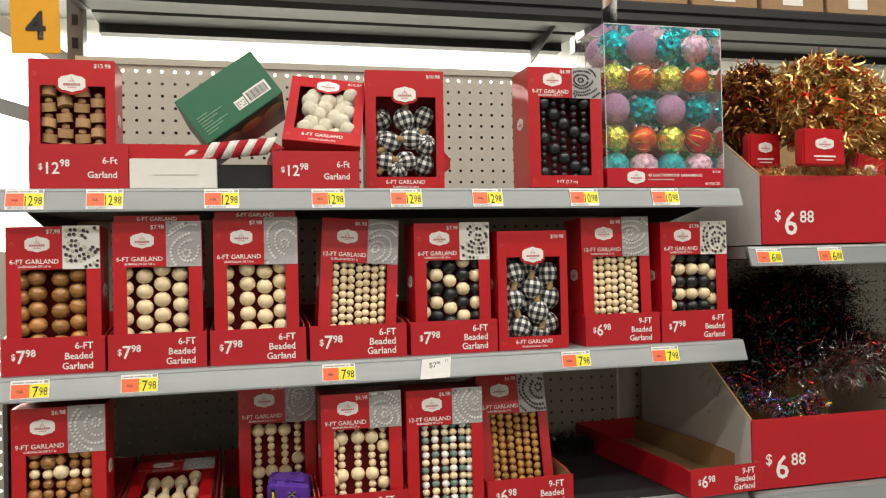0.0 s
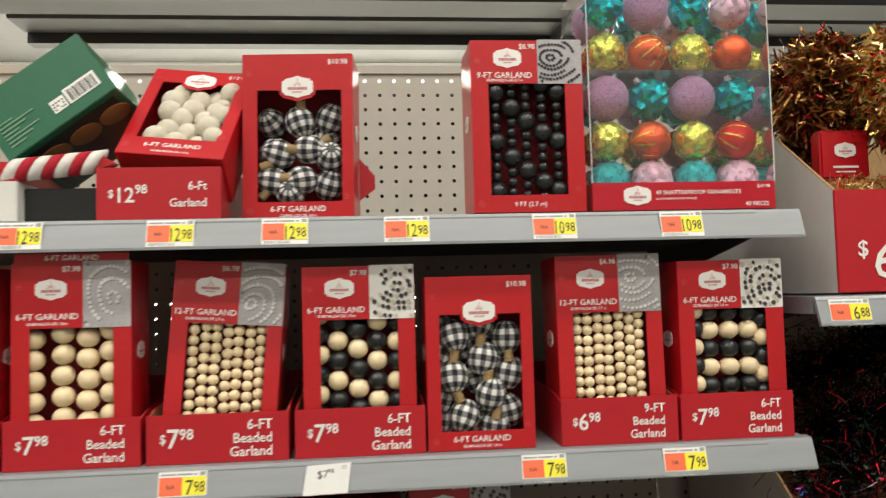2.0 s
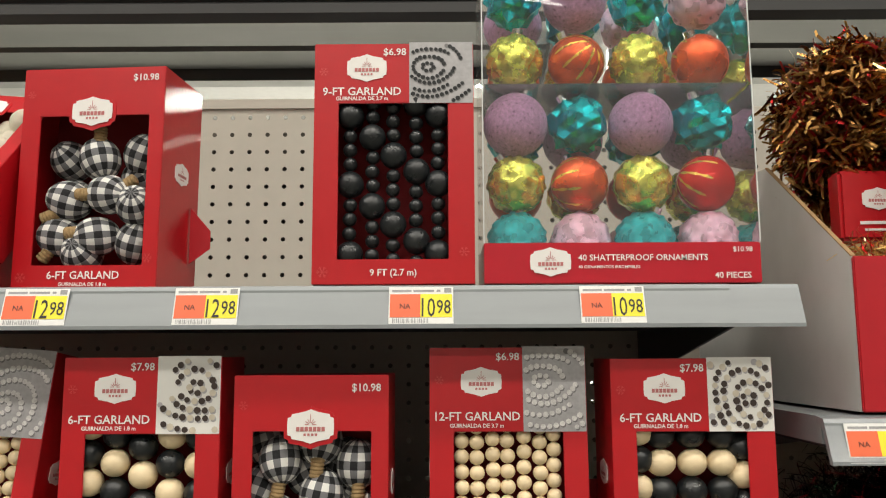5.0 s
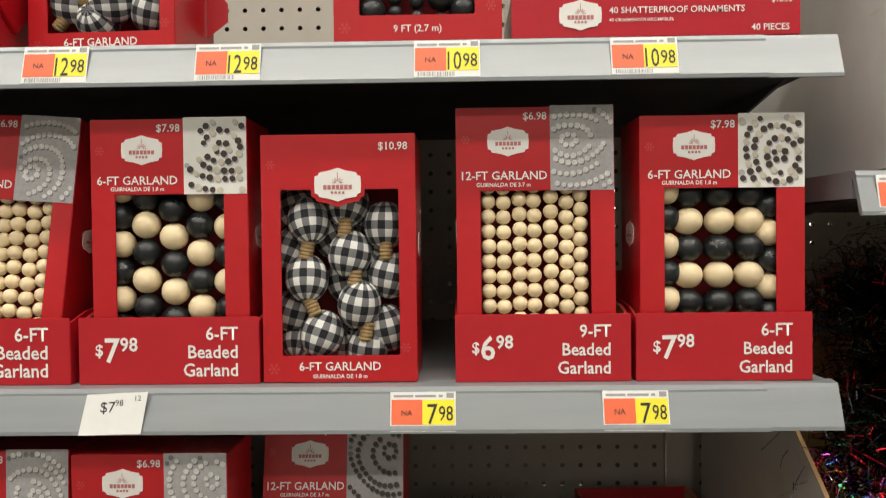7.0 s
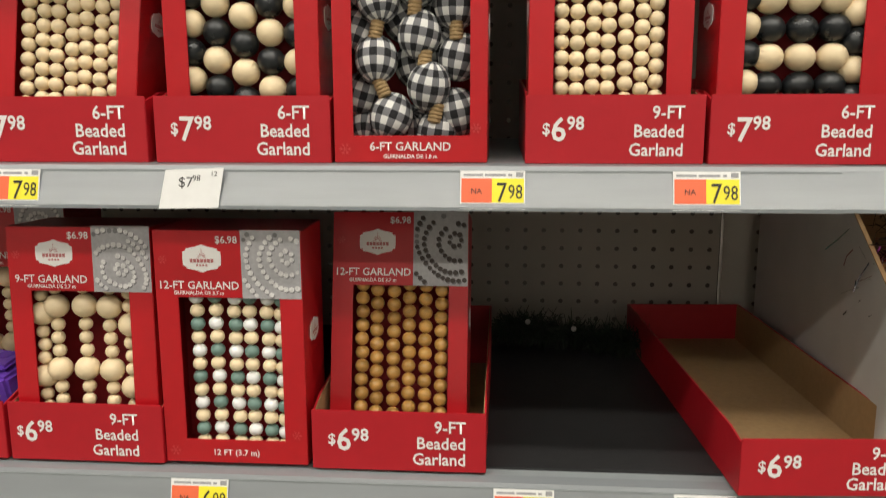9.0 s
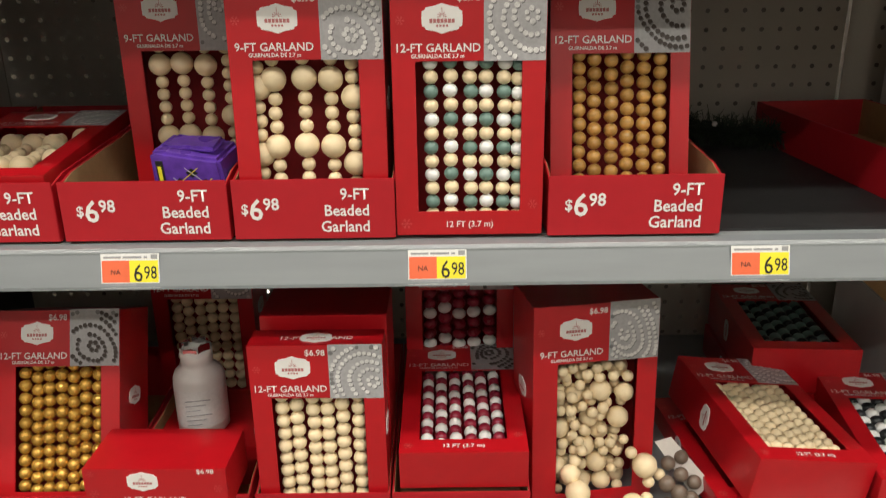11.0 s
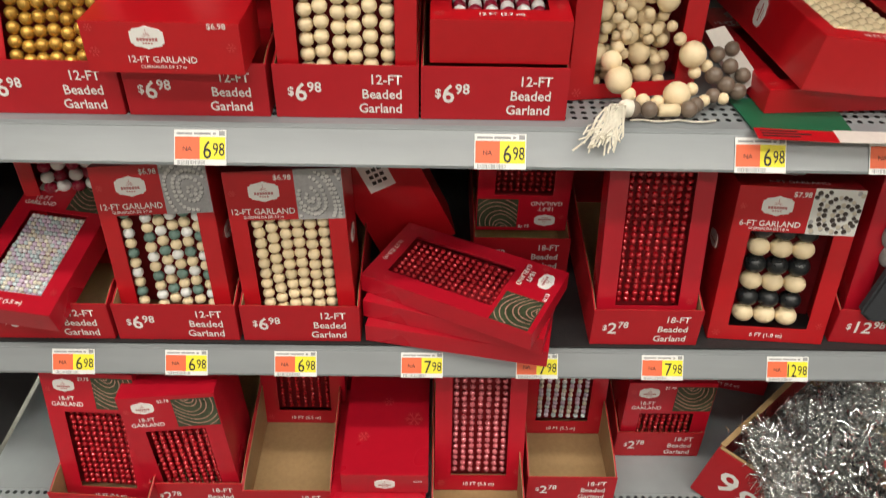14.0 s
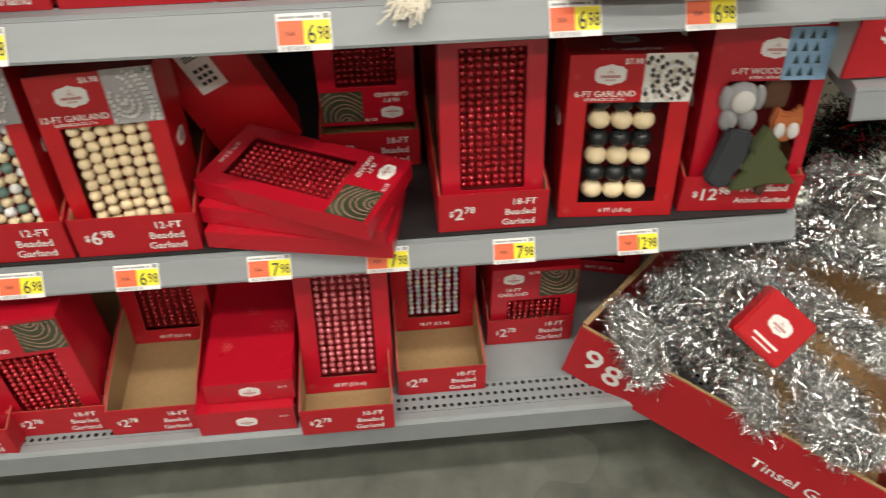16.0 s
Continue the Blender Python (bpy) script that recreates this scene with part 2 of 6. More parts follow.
def thing(name, m, label, category, group="", kind=""):
    ob = new(name)
    ob.empty_display_size = 0.02
    ob.matrix_basis = m
    return tagged(ob, label, category, group, kind)


def solid(name, vf, material, label="", category="", group="", kind="", bevel=0.0, m=None):
    ob = new(name, mesh(vf, material, bevel=bevel))
    if m is not None:
        ob.matrix_basis = m
    return tagged(ob, label, category, group, kind)


def ball(material, seg=16, rings=10):
    key = ("ball", material.name, seg)
    if key in MESHES:
        return MESHES[key]
    me = bpy.data.meshes.new("bead")
    bm = bmesh.new()
    bm.loops.layers.uv.verify()
    bmesh.ops.create_uvsphere(bm, u_segments=seg, v_segments=rings, radius=1, calc_uvs=True)
    bm.to_mesh(me)
    bm.free()
    me.polygons.foreach_set("use_smooth", [True] * len(me.polygons))
    me.materials.append(material)
    MESHES[key] = me
    return me


def ball_vf(cx, cy, cz, r, seg=8, rings=5):
    v, f = [(cx, cy, cz - r)], []
    for i in range(1, rings):
        a = math.pi * i / rings
        for j in range(seg):
            b = 2 * math.pi * j / seg
            v.append((cx + r * math.sin(a) * math.cos(b), cy + r * math.sin(a) * math.sin(b), cz - r * math.cos(a)))
    v.append((cx, cy, cz + r))
    for j in range(seg):
        k = (j + 1) % seg
        f.append((0, 1 + k, 1 + j))
        for i in range(rings - 2):
            a, b = 1 + i * seg, 1 + (i + 1) * seg
            f.append((a + j, a + k, b + k, b + j))
        a = 1 + (rings - 2) * seg
        f.append((a + j, a + k, len(v) - 1))
    return v, f


def lettering(text, size, material, align="CENTER", weight=0.0):
    key = ("text", text, size, material.name, align, weight)
    if key in MESHES:
        return MESHES[key]
    cu = bpy.data.curves.new("text", "FONT")
    cu.body, cu.size, cu.align_x, cu.offset, cu.resolution_u = text, size, align, weight * size, 2
    cu.space_line = 0.9
    ob = bpy.data.objects.new("text", cu)
    me = bpy.data.meshes.new_from_object(ob)
    me.transform(Matrix.Rotation(math.pi / 2, 4, "X"))
    me.materials.clear()
    me.materials.append(material)
    bpy.data.objects.remove(ob)
    MESHES[key] = me
    return me


def disc_pts(cx, cz, r, n=10):
    return [(cx + r * math.cos(2 * math.pi * i / n), cz + r * math.sin(2 * math.pi * i / n)) for i in range(n)]


def snowflake_mesh():
    vfs = []
    for k in range(6):
        a = k * math.pi / 3
        def q(r0, s0, r1, s1, w):
            d = Vector((math.cos(a), math.sin(a)))
            n = Vector((-d.y, d.x))
            p0, p1 = d * r0 + n * s0, d * r1 + n * s1
            e = (p1 - p0).normalized()
            m = Vector((-e.y, e.x)) * w
            return flat([tuple(p0 - m), tuple(p1 - m), tuple(p1 + m), tuple(p0 + m)])
        vfs += [q(0.08, 0, 1, 0, 0.05), q(0.55, 0, 0.85, 0.28, 0.04), q(0.55, 0, 0.85, -0.28, 0.04)]
    return mesh(merge(*vfs), PINKINK, key="snowflake")


def plaque_pts(w, h):
    a, b = w / 2, h / 2
    half = [(a * 0.34, b * 0.84), (a * 0.80, b * 0.72), (a * 0.84, b * 0.56), (a * 0.98, b * 0.50)]
    right = [(0, -b)] + [(x, -z) for x, z in half] + [(a, 0)] + half[::-1] + [(0, b)]
    return right + [(-x, z) for x, z in right[-2:0:-1]]


def plaque(parent, x, y, z, w=0.036, rot=None):
    """White maker's plaque with a small star and plain bars in place of its lettering."""
    h = w * 0.72
    base = part("plaque", mesh(plate(plaque_pts(w, h), -0.0006, 0.0), INK, key=("plaque", w)), parent, rot or Matrix.Translation((x, y, z)))
    vfs = [flat([(w * (u - 0.036), -h * 0.14), (w * (u + 0.036), -h * 0.14), (w * (u + 0.036), -h * 0.01), (w * (u - 0.036), -h * 0.01)], -0.0009) for u in (-0.27, -0.18, -0.09, 0.0, 0.09, 0.18, 0.27)]
    vfs += [flat([(w * (u - 0.025), -h * 0.27), (w * (u + 0.025), -h * 0.27), (w * (u + 0.025), -h * 0.20), (w * (u - 0.025), -h * 0.20)], -0.0009) for u in (-0.12, -0.04, 0.04, 0.12)]
    for k in range(7):
        a = math.pi * k / 6
        c, s = math.cos(a), math.sin(a)
        r0, r1, t = h * 0.05, h * (0.30 if k == 3 else 0.17), w * 0.007
        cz = h * 0.06
        vfs.append(flat([(c * r0 + s * t, cz + s * r0 - c * t), (c * r1 + s * t, cz + s * r1 - c * t), (c * r1 - s * t, cz + s * r1 + c * t), (c * r0 - s * t, cz + s * r0 + c * t)], -0.0009))
    part("plaque_print", mesh(merge(*vfs), mat("faded_red_ink", (0.48, 0.16, 0.16), 0.5), key=("plaque_print", w)), base)["kind"] = "stuff"
    return base


def photo_beads(w, h, rb, rows=0.15, seed=0, keep=None, drop=(0.0, 0.0), lift=0.0004, centre=None):
    """Printed strands of beads lying in loose, overlapping curves in a small picture."""
    rnd = random.Random(seed)
    cx, cz = w * (0.30 + 0.16 * (seed % 4)), h * (0.62 - 0.15 * (seed % 3))
    if centre:
        cx, cz = w * centre[0], h * centre[1]
    lean, flat_ = 0.5 * seed, 0.72 + 0.07 * (seed % 4)
    vfs, k, r = [], 0, h * 0.09
    while r < h * 1.3:
        a = rnd.uniform(0, 1)
        end = a + 2 * math.pi * rnd.uniform(0.78, 0.97)
        ox, oz = rnd.uniform(-1, 1) * h * 0.035, rnd.uniform(-1, 1) * h * 0.035
        while a < end:
            u, t = r * math.cos(a), flat_ * r * (1 + 0.06 * math.sin(3 * a + seed)) * math.sin(a)
            x = cx + ox + u * math.cos(lean) - t * math.sin(lean) + drop[0] * rb
            z = cz + oz + u * math.sin(lean) + t * math.cos(lean) + drop[1] * rb
            size = rb * rnd.uniform(0.85, 1.12)
            if rb < x < w - rb and rb < z < h - rb and (keep is None or k % 3 in keep):
                vfs.append(flat(disc_pts(x, z, size, 8), -lift - 0.00005 * (k % 3)))
            a += 2.1 * rb / (r * 0.9)
            k += 1
        r += h * rows * rnd.uniform(0.9, 1.15)
    return merge(*vfs)


def photo_ground(w, h):
    return flat([(0, 0), (w, 0), (w, h), (0, h)], -0.0002)

# ---------------------------------------------------------------- cartons, trays, tags
CARD = 0.0013


def carton_vf(W, H, D, win):
    """Folding carton as one folded skin, front at y = 0, with a window (l, r, b, t in metres from the left and the base) cut through its front."""
    x0, x1 = -W / 2, W / 2
    v = [(x0, 0, 0), (x1, 0, 0), (x1, 0, H), (x0, 0, H), (x0, D, 0), (x1, D, 0), (x1, D, H), (x0, D, H)]
    f = [(4, 7, 6, 5), (0, 4, 5, 1), (1, 5, 6, 2), (2, 6, 7, 3), (3, 7, 4, 0)]
    if win:
        l, r, b, t = x0 + win[0], x0 + win[1], win[2], win[3]
        for y in (0, CARD, CARD * 1.4):
            o = 0 if y < CARD * 1.2 else 0.004
            v += [(l - o, y, b - o), (r + o, y, b - o), (r + o, y, t + o), (l - o, y, t + o)]
        for i in range(4):
            j = (i + 1) % 4
            f += [(i, j, 8 + j, 8 + i), (8 + i, 8 + j, 12 + j, 12 + i), (12 + i, 12 + j, 16 + j, 16 + i)]
    else:
        f.append((0, 1, 2, 3))
    return v, f


def carton(name, m, label, W=0.13, H=0.212, D=0.075, win=(0.02, 0.11, 0.022, 0.155), card=None, title="", sub="", price="", photo=None, foot="", style="head", flakes=True, side_plaque=True, top_print=False, group="boxed garlands"):
    card = card or RED
    t = thing(name, m, label, "garland box", group)
    part("carton", mesh(carton_vf(W, H, D, win), card, key=("carton", W, H, D, win, card.name), bevel=0.0006), t)
    x0 = -W / 2
    if win:
        deep = min(D - 0.004, 0.055)
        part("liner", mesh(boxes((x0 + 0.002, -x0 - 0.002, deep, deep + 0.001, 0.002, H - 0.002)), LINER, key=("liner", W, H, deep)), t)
    ink = lambda s, size, x, z, al="CENTER", wt=0.012, mt=INK: part("lettering", lettering(s, size, mt, al, wt), t, Matrix.Translation((x, -0.0007, z)))
    top = win[3] if win else H * 0.75
    pw = W * 0.40
    if style == "head":
        hw = W - pw if photo else W
        cx = x0 + hw / 2 + 0.004
        hh = H - top
        plaque(t, cx, 0, H - hh * 0.41, 0.034 if W > 0.122 else 0.028)
        if title:
            ink(title, 0.0098 if W > 0.122 else 0.0088, x0 + hw / 2, top + hh * 0.135)
        if sub:
            ink(sub, 0.0046, x0 + hw / 2, top + hh * 0.05, wt=0.02)
        if price:
            ink(price, 0.0088, x0 + hw - 0.003, H - 0.0105, "RIGHT")
        if photo:
            ground, bead, rb = photo
            base = part("photo", mesh(photo_ground(pw, hh + 0.001), ground, key=("photo", pw, hh, ground.name)), t, Matrix.Translation((x0 + W - pw - 0.0005, -0.0002, top)))
            curl = (len(label) * 7 + int(W * 1000)) % 12
            spotted = rb >= 0.0025
            dark = mat("photo_shade", (0.20, 0.195, 0.20), 0.4, vary=0.2) if not spotted else PHOTO
            part("photo_shade", mesh(photo_beads(pw, hh, rb, 0.16, curl, None, (0.35, -0.5), 0.0003), dark, key=("shade", pw, hh, rb, curl, spotted)), base)["kind"] = "stuff"
            part("photo_strand", mesh(photo_beads(pw, hh, rb, 0.16, curl, (0, 1) if spotted else None, lift=0.0006), bead, key=("strand", pw, hh, bead.name, rb, curl)), base)["kind"] = "stuff"
            if spotted:
                part("photo_strand", mesh(photo_beads(pw, hh, rb, 0.16, curl, (2,), lift=0.0006), PALEPRINT, key=("pale strand", pw, hh, rb, curl)), base)["kind"] = "stuff"
    elif style == "plain":
        part("plaque_border", mesh(plate(plaque_pts(0.044, 0.034), -0.0006, 0.0), card, key=("plaqueborder", card.name)), t, Matrix.Translation((0, 0, top + 0.003)))
        plaque(t, 0, -0.0008, top + 0.004, 0.038)
        ink(title, 0.0098, 0, (win[2]) * 0.45)
        ink(sub, 0.0046, 0, (win[2]) * 0.16, wt=0.02)
        ink(price, 0.0088, W / 2 - 0.006, H - 0.013, "RIGHT")
    if foot:
        ink(foot, 0.0078, 0, win[2] * 0.35 if win else 0.01)
    if flakes:
        for fx, fz, s in ((x0 + 0.009, win[2] * 0.5 if win else 0.02, 0.005), (-x0 - 0.009, (win[2] if win else 0.02) + 0.006, 0.0045), (x0 + 0.008, H * 0.88, 0.004)):
            part("snowflake", snowflake_mesh(), t, Matrix.Translation((fx, -0.0005, fz)) @ Matrix.Scale(s, 4))
    if top_print:
        plaque(t, 0, 0, 0, 0.03, pose(0, D * 0.45, H + 0.0003, -90))
        part("lettering", lettering(title, 0.0098, INK, "CENTER", 0.012), t, pose(0, 0.012, H + 0.0006, -90))
    if side_plaque:
        for sx, rz in ((1, 90), (-1, -90)):
            plaque(t, 0, 0, 0, 0.03, pose(sx * (W / 2 + 0.0002), D * 0.5, H * 0.55, 0, 0, rz))
    return t


def strands(t, cols, W, win, pattern, r, y=None, squash=1.0, jitter=0.0007, seed=1, gap=1.0, phase=None, rows=None):
    """Columns of threaded beads behind a carton's window. pattern(col, row) gives (material, scale)."""
    rnd = random.Random(seed)
    x0 = -W / 2
    l, rgt, b, top = x0 + win[0], x0 + win[1], win[2], win[3]
    for c in range(cols):
        cx = l + (rgt - l) * (c + 0.5) / cols + rnd.uniform(-jitter, jitter)
        z = b - (phase[c] * r if phase else rnd.uniform(0.2, 1.4) * r)
        k = 0
        while z < top + r * 0.6:
            m, s = pattern(c, k)
            rr = r * s
            z += rr * squash * gap
            ob = part("bead", ball(m), t)
            ob.matrix_basis = Matrix.LocRotScale((cx + rnd.uniform(-jitter, jitter) * 0.5, (y or r * 1.15) + 0.002 + rnd.uniform(0, jitter), z), Euler((rnd.uniform(-0.3, 0.3), rnd.uniform(-0.25, 0.25), rnd.uniform(0, 6))), (rr, rr, rr * squash))
            z += rr * squash * gap
            k += 1


def columns(t, starts, top, r, pattern, squash=1.0, seed=1, y=None):
    """Threaded beads hanging in given columns: (x, height of the lowest bead) each, up to the window's head."""
    rnd = random.Random(seed)
    for c, (cx, z) in enumerate(starts):
        k = 0
        while z < top + r * 0.6:
            m, s = pattern(c, k)
            rr = r * s
            ob = part("bead", ball(m), t)
            ob.matrix_basis = Matrix.LocRotScale((cx + rnd.uniform(-1, 1) * 0.0006, (y or r * 1.15) + 0.002 + rnd.uniform(0, 0.0008), z), Euler((rnd.uniform(-0.3, 0.3), rnd.uniform(-0.25, 0.25), rnd.uniform(0, 6))), (rr, rr, rr * squash))
            k += 1
            z += (rr + r * pattern(c, k)[1]) * squash


def small_beads(t, cols, rows, W, win, r, material, label, ytilt=0.0):
    """Fine strands too small to pick apart, as one mesh."""
    rnd = random.Random(cols * 7 + rows)
    x0 = -W / 2
    vfs = []
    for c in range(cols):
        for k in range(rows):
            x = x0 + win[0] + (win[1] - win[0]) * (c + 0.5) / cols
            z = win[2] + (win[3] - win[2]) * (k + 0.5) / rows
            vfs.append(ball_vf(x + rnd.uniform(-1, 1) * r * 0.12, r + 0.003 + rnd.uniform(0, r * 0.3), z + rnd.uniform(-1, 1) * r * 0.1, r * 0.84, 8, 6))
    v, f = merge(*vfs)
    ob = part("fine_bead_strand", raw_mesh(v, f, material, True), t, None, label)
    ob["kind"] = "stuff"
    return ob


def tray(m, price, line, W=0.145, Hf=0.055, D=0.30, rise=0.02, label="", shift=0.0):
    """Open red display tray with a printed front, kraft inside."""
    t = thing("display_tray", m, label or "red printed cardboard display tray with %s price front" % price, "display tray", "display trays")
    x0, c = -W / 2, 0.0016
    part("front_panel", mesh(boxes((x0, -x0, 0, c, 0, Hf)), TRAYRED, key=("trayfront", W, Hf), bevel=0.0005), t)
    side = [(c, 0.0), (D, 0.0), (D, Hf + rise), (0.03, Hf + rise * 0.15), (c, Hf - 0.004)]
    for s in (0, 1):
        xa = x0 if s == 0 else -x0 - c
        part("side_panel", mesh(plate(side, xa, xa + c, "x"), TRAYRED, key=("trayside", W, Hf, D, rise, s)), t)
        xi = x0 + c if s == 0 else -x0 - c - 0.0008
        part("side_lining", mesh(plate([(c + 0.0002, 0.002), (D, 0.002), (D, Hf + rise - 0.0006), (0.03, Hf + rise * 0.15 - 0.0006), (c + 0.0002, Hf - 0.0046)], xi, xi + 0.0008, "x"), KRAFT, key=("traylin", W, Hf, D, rise, s)), t)
    part("back_panel", mesh(boxes((x0 + c, -x0 - c, D - c, D, 0, Hf + rise)), TRAYRED, key=("trayback", W, Hf, D, rise)), t)
    part("base_panel", mesh(boxes((x0 + c, -x0 - c, c, D - c, 0, 0.0018)), KRAFT, key=("traybase", W, D)), t)
    part("front_lining", mesh(boxes((x0 + c, -x0 - c, c, c + 0.0008, 0.002, Hf - 0.001)), KRAFT, key=("trayfl", W, Hf)), t)
    k = W / 0.145
    dollars, cents = price.split(".")
    put = lambda s, size, x, z, al, wt=0.015: part("lettering", lettering(s, round(size * k, 4), INK, al, wt), t, Matrix.LocRotScale((x + shift, -0.0006, z), None, (1.0, 1.0, 1.06)))
    put("$", 0.0125, x0 + 0.0135 * k, Hf * 0.43, "LEFT", 0.02)
    put(dollars, 0.026 if len(dollars) == 1 else 0.024, x0 + 0.0205 * k, Hf * 0.335, "LEFT")
    put(cents, 0.0145, x0 + (0.0335 if len(dollars) == 1 else 0.0445) * k, Hf * 0.50, "LEFT", 0.02)
    n = len(line)
    for i, s in enumerate(line):
        put(s, 0.0138 if len(s) < 9 else 0.0108, -x0 - (0.0165 if len(s) < 9 else 0.010) * k, Hf * (0.66 - 0.27 * i if n == 3 else 0.56 - 0.32 * i), "RIGHT")
    return t


def price_tag(x, y, z, price, lean=20, w=0.052, h=0.031):
    """Shelf ticket: white paper with an orange and a yellow field, price and a strip of bars."""
    t = thing("price_tag", pose(x, y, z, lean), "white paper shelf price tag with orange and yellow fields", "price tag", "shelf price tags")
    part("paper", mesh(boxes((0, w, -0.0006, 0, 0, h)), TAGWHITE, key=("tagpaper", w, h)), t)
    part("orange_field", mesh(boxes((0.001, w * 0.49, -0.0009, -0.0006, h * 0.17, h * 0.80)), TAGORANGE, key=("tago", w, h)), t)
    part("yellow_field", mesh(boxes((w * 0.49, w - 0.001, -0.0009, -0.0006, h * 0.17, h * 0.80)), TAGYELLOW, key=("tagy", w, h)), t)
    part("lettering", lettering("NA", 0.0062, BLACKINK, "CENTER", 0.0), t, Matrix.Translation((w * 0.25, -0.0012, h * 0.40)))
    d, c = price.split(".")
    tall = h / 0.031
    narrow = 0.80 if len(d) == 1 else 0.62
    part("lettering", lettering(d, 0.0225, BLACKINK, "RIGHT", 0.002), t, Matrix.LocRotScale((w * 0.725, -0.0012, h * 0.19), None, (narrow, 1, tall)))
    part("lettering", lettering(c, 0.0165, BLACKINK, "LEFT", 0.002), t, Matrix.LocRotScale((w * 0.735, -0.0012, h * 0.27), None, (0.72, 1, tall)))
    rnd = random.Random(int(x * 1000))
    vfs, bx = [], 0.003
    while bx < w * 0.6:
        bw = rnd.choice((0.0004, 0.0007, 0.0011))
        vfs.append(flat([(bx, h * 0.02), (bx + bw, h * 0.02), (bx + bw, h * 0.14), (bx, h * 0.14)], -0.0008))
        bx += bw + rnd.choice((0.0005, 0.0008))
    for a, b in ((0.05, 0.35), (0.38, 0.70), (0.74, 0.8)):
        vfs.append(flat([(w * a, h * 0.86), (w * b, h * 0.86), (w * b, h * 0.92), (w * a, h * 0.92)], -0.0008))
    vfs.append(flat([(w * 0.86, h * 0.84), (w * 0.97, h * 0.84), (w * 0.97, h * 0.97), (w * 0.86, h * 0.97)], -0.0008))
    part("bar_print", mesh(merge(*vfs), GREYINK), t)["kind"] = "stuff"
    return t


# ---------------------------------------------------------------- building shell
solid("floor", boxes((-9, 11, -5, 11, -0.1, 0.0)), CONCRETE, "grey polished concrete shop floor", "floor", kind="structure")
solid("ceiling", boxes((-9, 11, -5, 11, CEIL, CEIL + 0.1)), mat("dull_ceiling_paint", (0.17, 0.17, 0.165), 0.8, vary=0.05, scale=3), "grey painted shop ceiling", "ceiling", kind="structure")
# Stand-in walls close the space; the unseen south one controls bounce light.
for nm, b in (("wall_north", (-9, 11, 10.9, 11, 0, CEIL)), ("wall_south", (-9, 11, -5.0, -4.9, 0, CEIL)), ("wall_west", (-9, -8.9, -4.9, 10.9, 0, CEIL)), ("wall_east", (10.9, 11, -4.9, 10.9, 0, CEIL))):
    solid(nm, boxes(b), WALLWHITE if nm == "wall_north" else WALLDULL, "plain stand-in wall closing the shop", "wall", kind="structure")

# ---------------------------------------------------------------- shelving
XL, XR = -0.349, 0.874          # one four-foot bay
FRONT, BACK = 1.288, 1.775
A, B, C, D, E, F = 1.583, 1.307, 1.033, 0.709, 0.410, 0.163


def perforated(x0, x1, z0, z1, pitch, r, pitch_z=None):
    """A sheet in the xz plane with round holes at an even pitch; each cell is a ring of eight faces."""
    nx, nz = int((x1 - x0) / pitch), int((z1 - z0) / (pitch_z or pitch))
    px, pz = (x1 - x0) / nx, (z1 - z0) / nz
    v, f = [], []
    for i in range(nx):
        for k in range(nz):
            n = len(v)
            cx, cz = x0 + (i + 0.5) * px, z0 + (k + 0.5) * pz
            for j in range(8):
                a = math.pi / 4 * j
                v.append((cx + r * math.cos(a), 0, cz + r * math.sin(a)))
            for j in range(8):
                a = math.pi / 4 * j
                sx = (1, 1, 0, -1, -1, -1, 0, 1)[j]
                sz = (0, 1, 1, 1, 0, -1, -1, -1)[j]
                v.append((cx + sx * px / 2, 0, cz + sz * pz / 2))
            for j in range(8):
                q = (j + 1) % 8
                f.append((n + j, n + 8 + j, n + 8 + q, n + q))
    seen, order, index = {}, [], []
    for p in v:
        k = (round(p[0], 5), round(p[2], 5))
        if k not in seen:
            seen[k] = len(order)
            order.append(p)
        index.append(seen[k])
    return order, [tuple(index[i] for i in q) for q in f]


def uprights(x, name="rack_upright"):
    up = thing(name, pose(x, 0, 0), "black slotted steel shelving upright", "upright", "shelving uprights")
    slots = []
    for k in range(44):
        z = 0.14 + k * 0.05
        slots.append((-0.006, 0.006, BACK + 0.0928, BACK + 0.095, z, z + 0.022))
    part("post", mesh(boxes((-0.016, 0.016, BACK + 0.095, BACK + 0.14, 0, 2.35)), DARKSTEEL, key="post"), up)
    part("slot_strip", mesh(boxes(*slots), mat("slot_shadow", (0.01, 0.01, 0.01), 0.9), key="slots"), up)["kind"] = "stuff"
    return up


peg = thing("pegboard", pose(0, BACK, 0), "cream painted perforated hardboard back panel", "pegboard", kind="structure")
part("panel", raw_mesh(*perforated(XL + 0.018, XR - 0.018, 0.16, 1.885, 0.0254, 0.0034), PEG), peg)
part("top_rail", mesh(boxes((XL + 0.018, XR - 0.018, -0.004, 0.012, 1.885, 1.899)), PEG), peg)
rear = thing("pegboard", pose(0, BACK + 0.05, 0), "dark hardboard of the run behind with added dark upper sheet", "pegboard", kind="structure")
DARKBOARD = mat("dark_hardboard", (0.07, 0.06, 0.05), 0.7, vary=0.2)
part("panel", raw_mesh(*perforated(XL - 0.02, XR + 1.294, 0.169, 1.50, 0.0254, 0.0034), DARKBOARD), rear)
# Added solid sheet blocks the light behind the upper holes.
part("upper_panel", mesh(boxes((XL - 0.02, XR + 1.3, 0, 0.006, 1.50, 1.868)), DARKBOARD), rear)
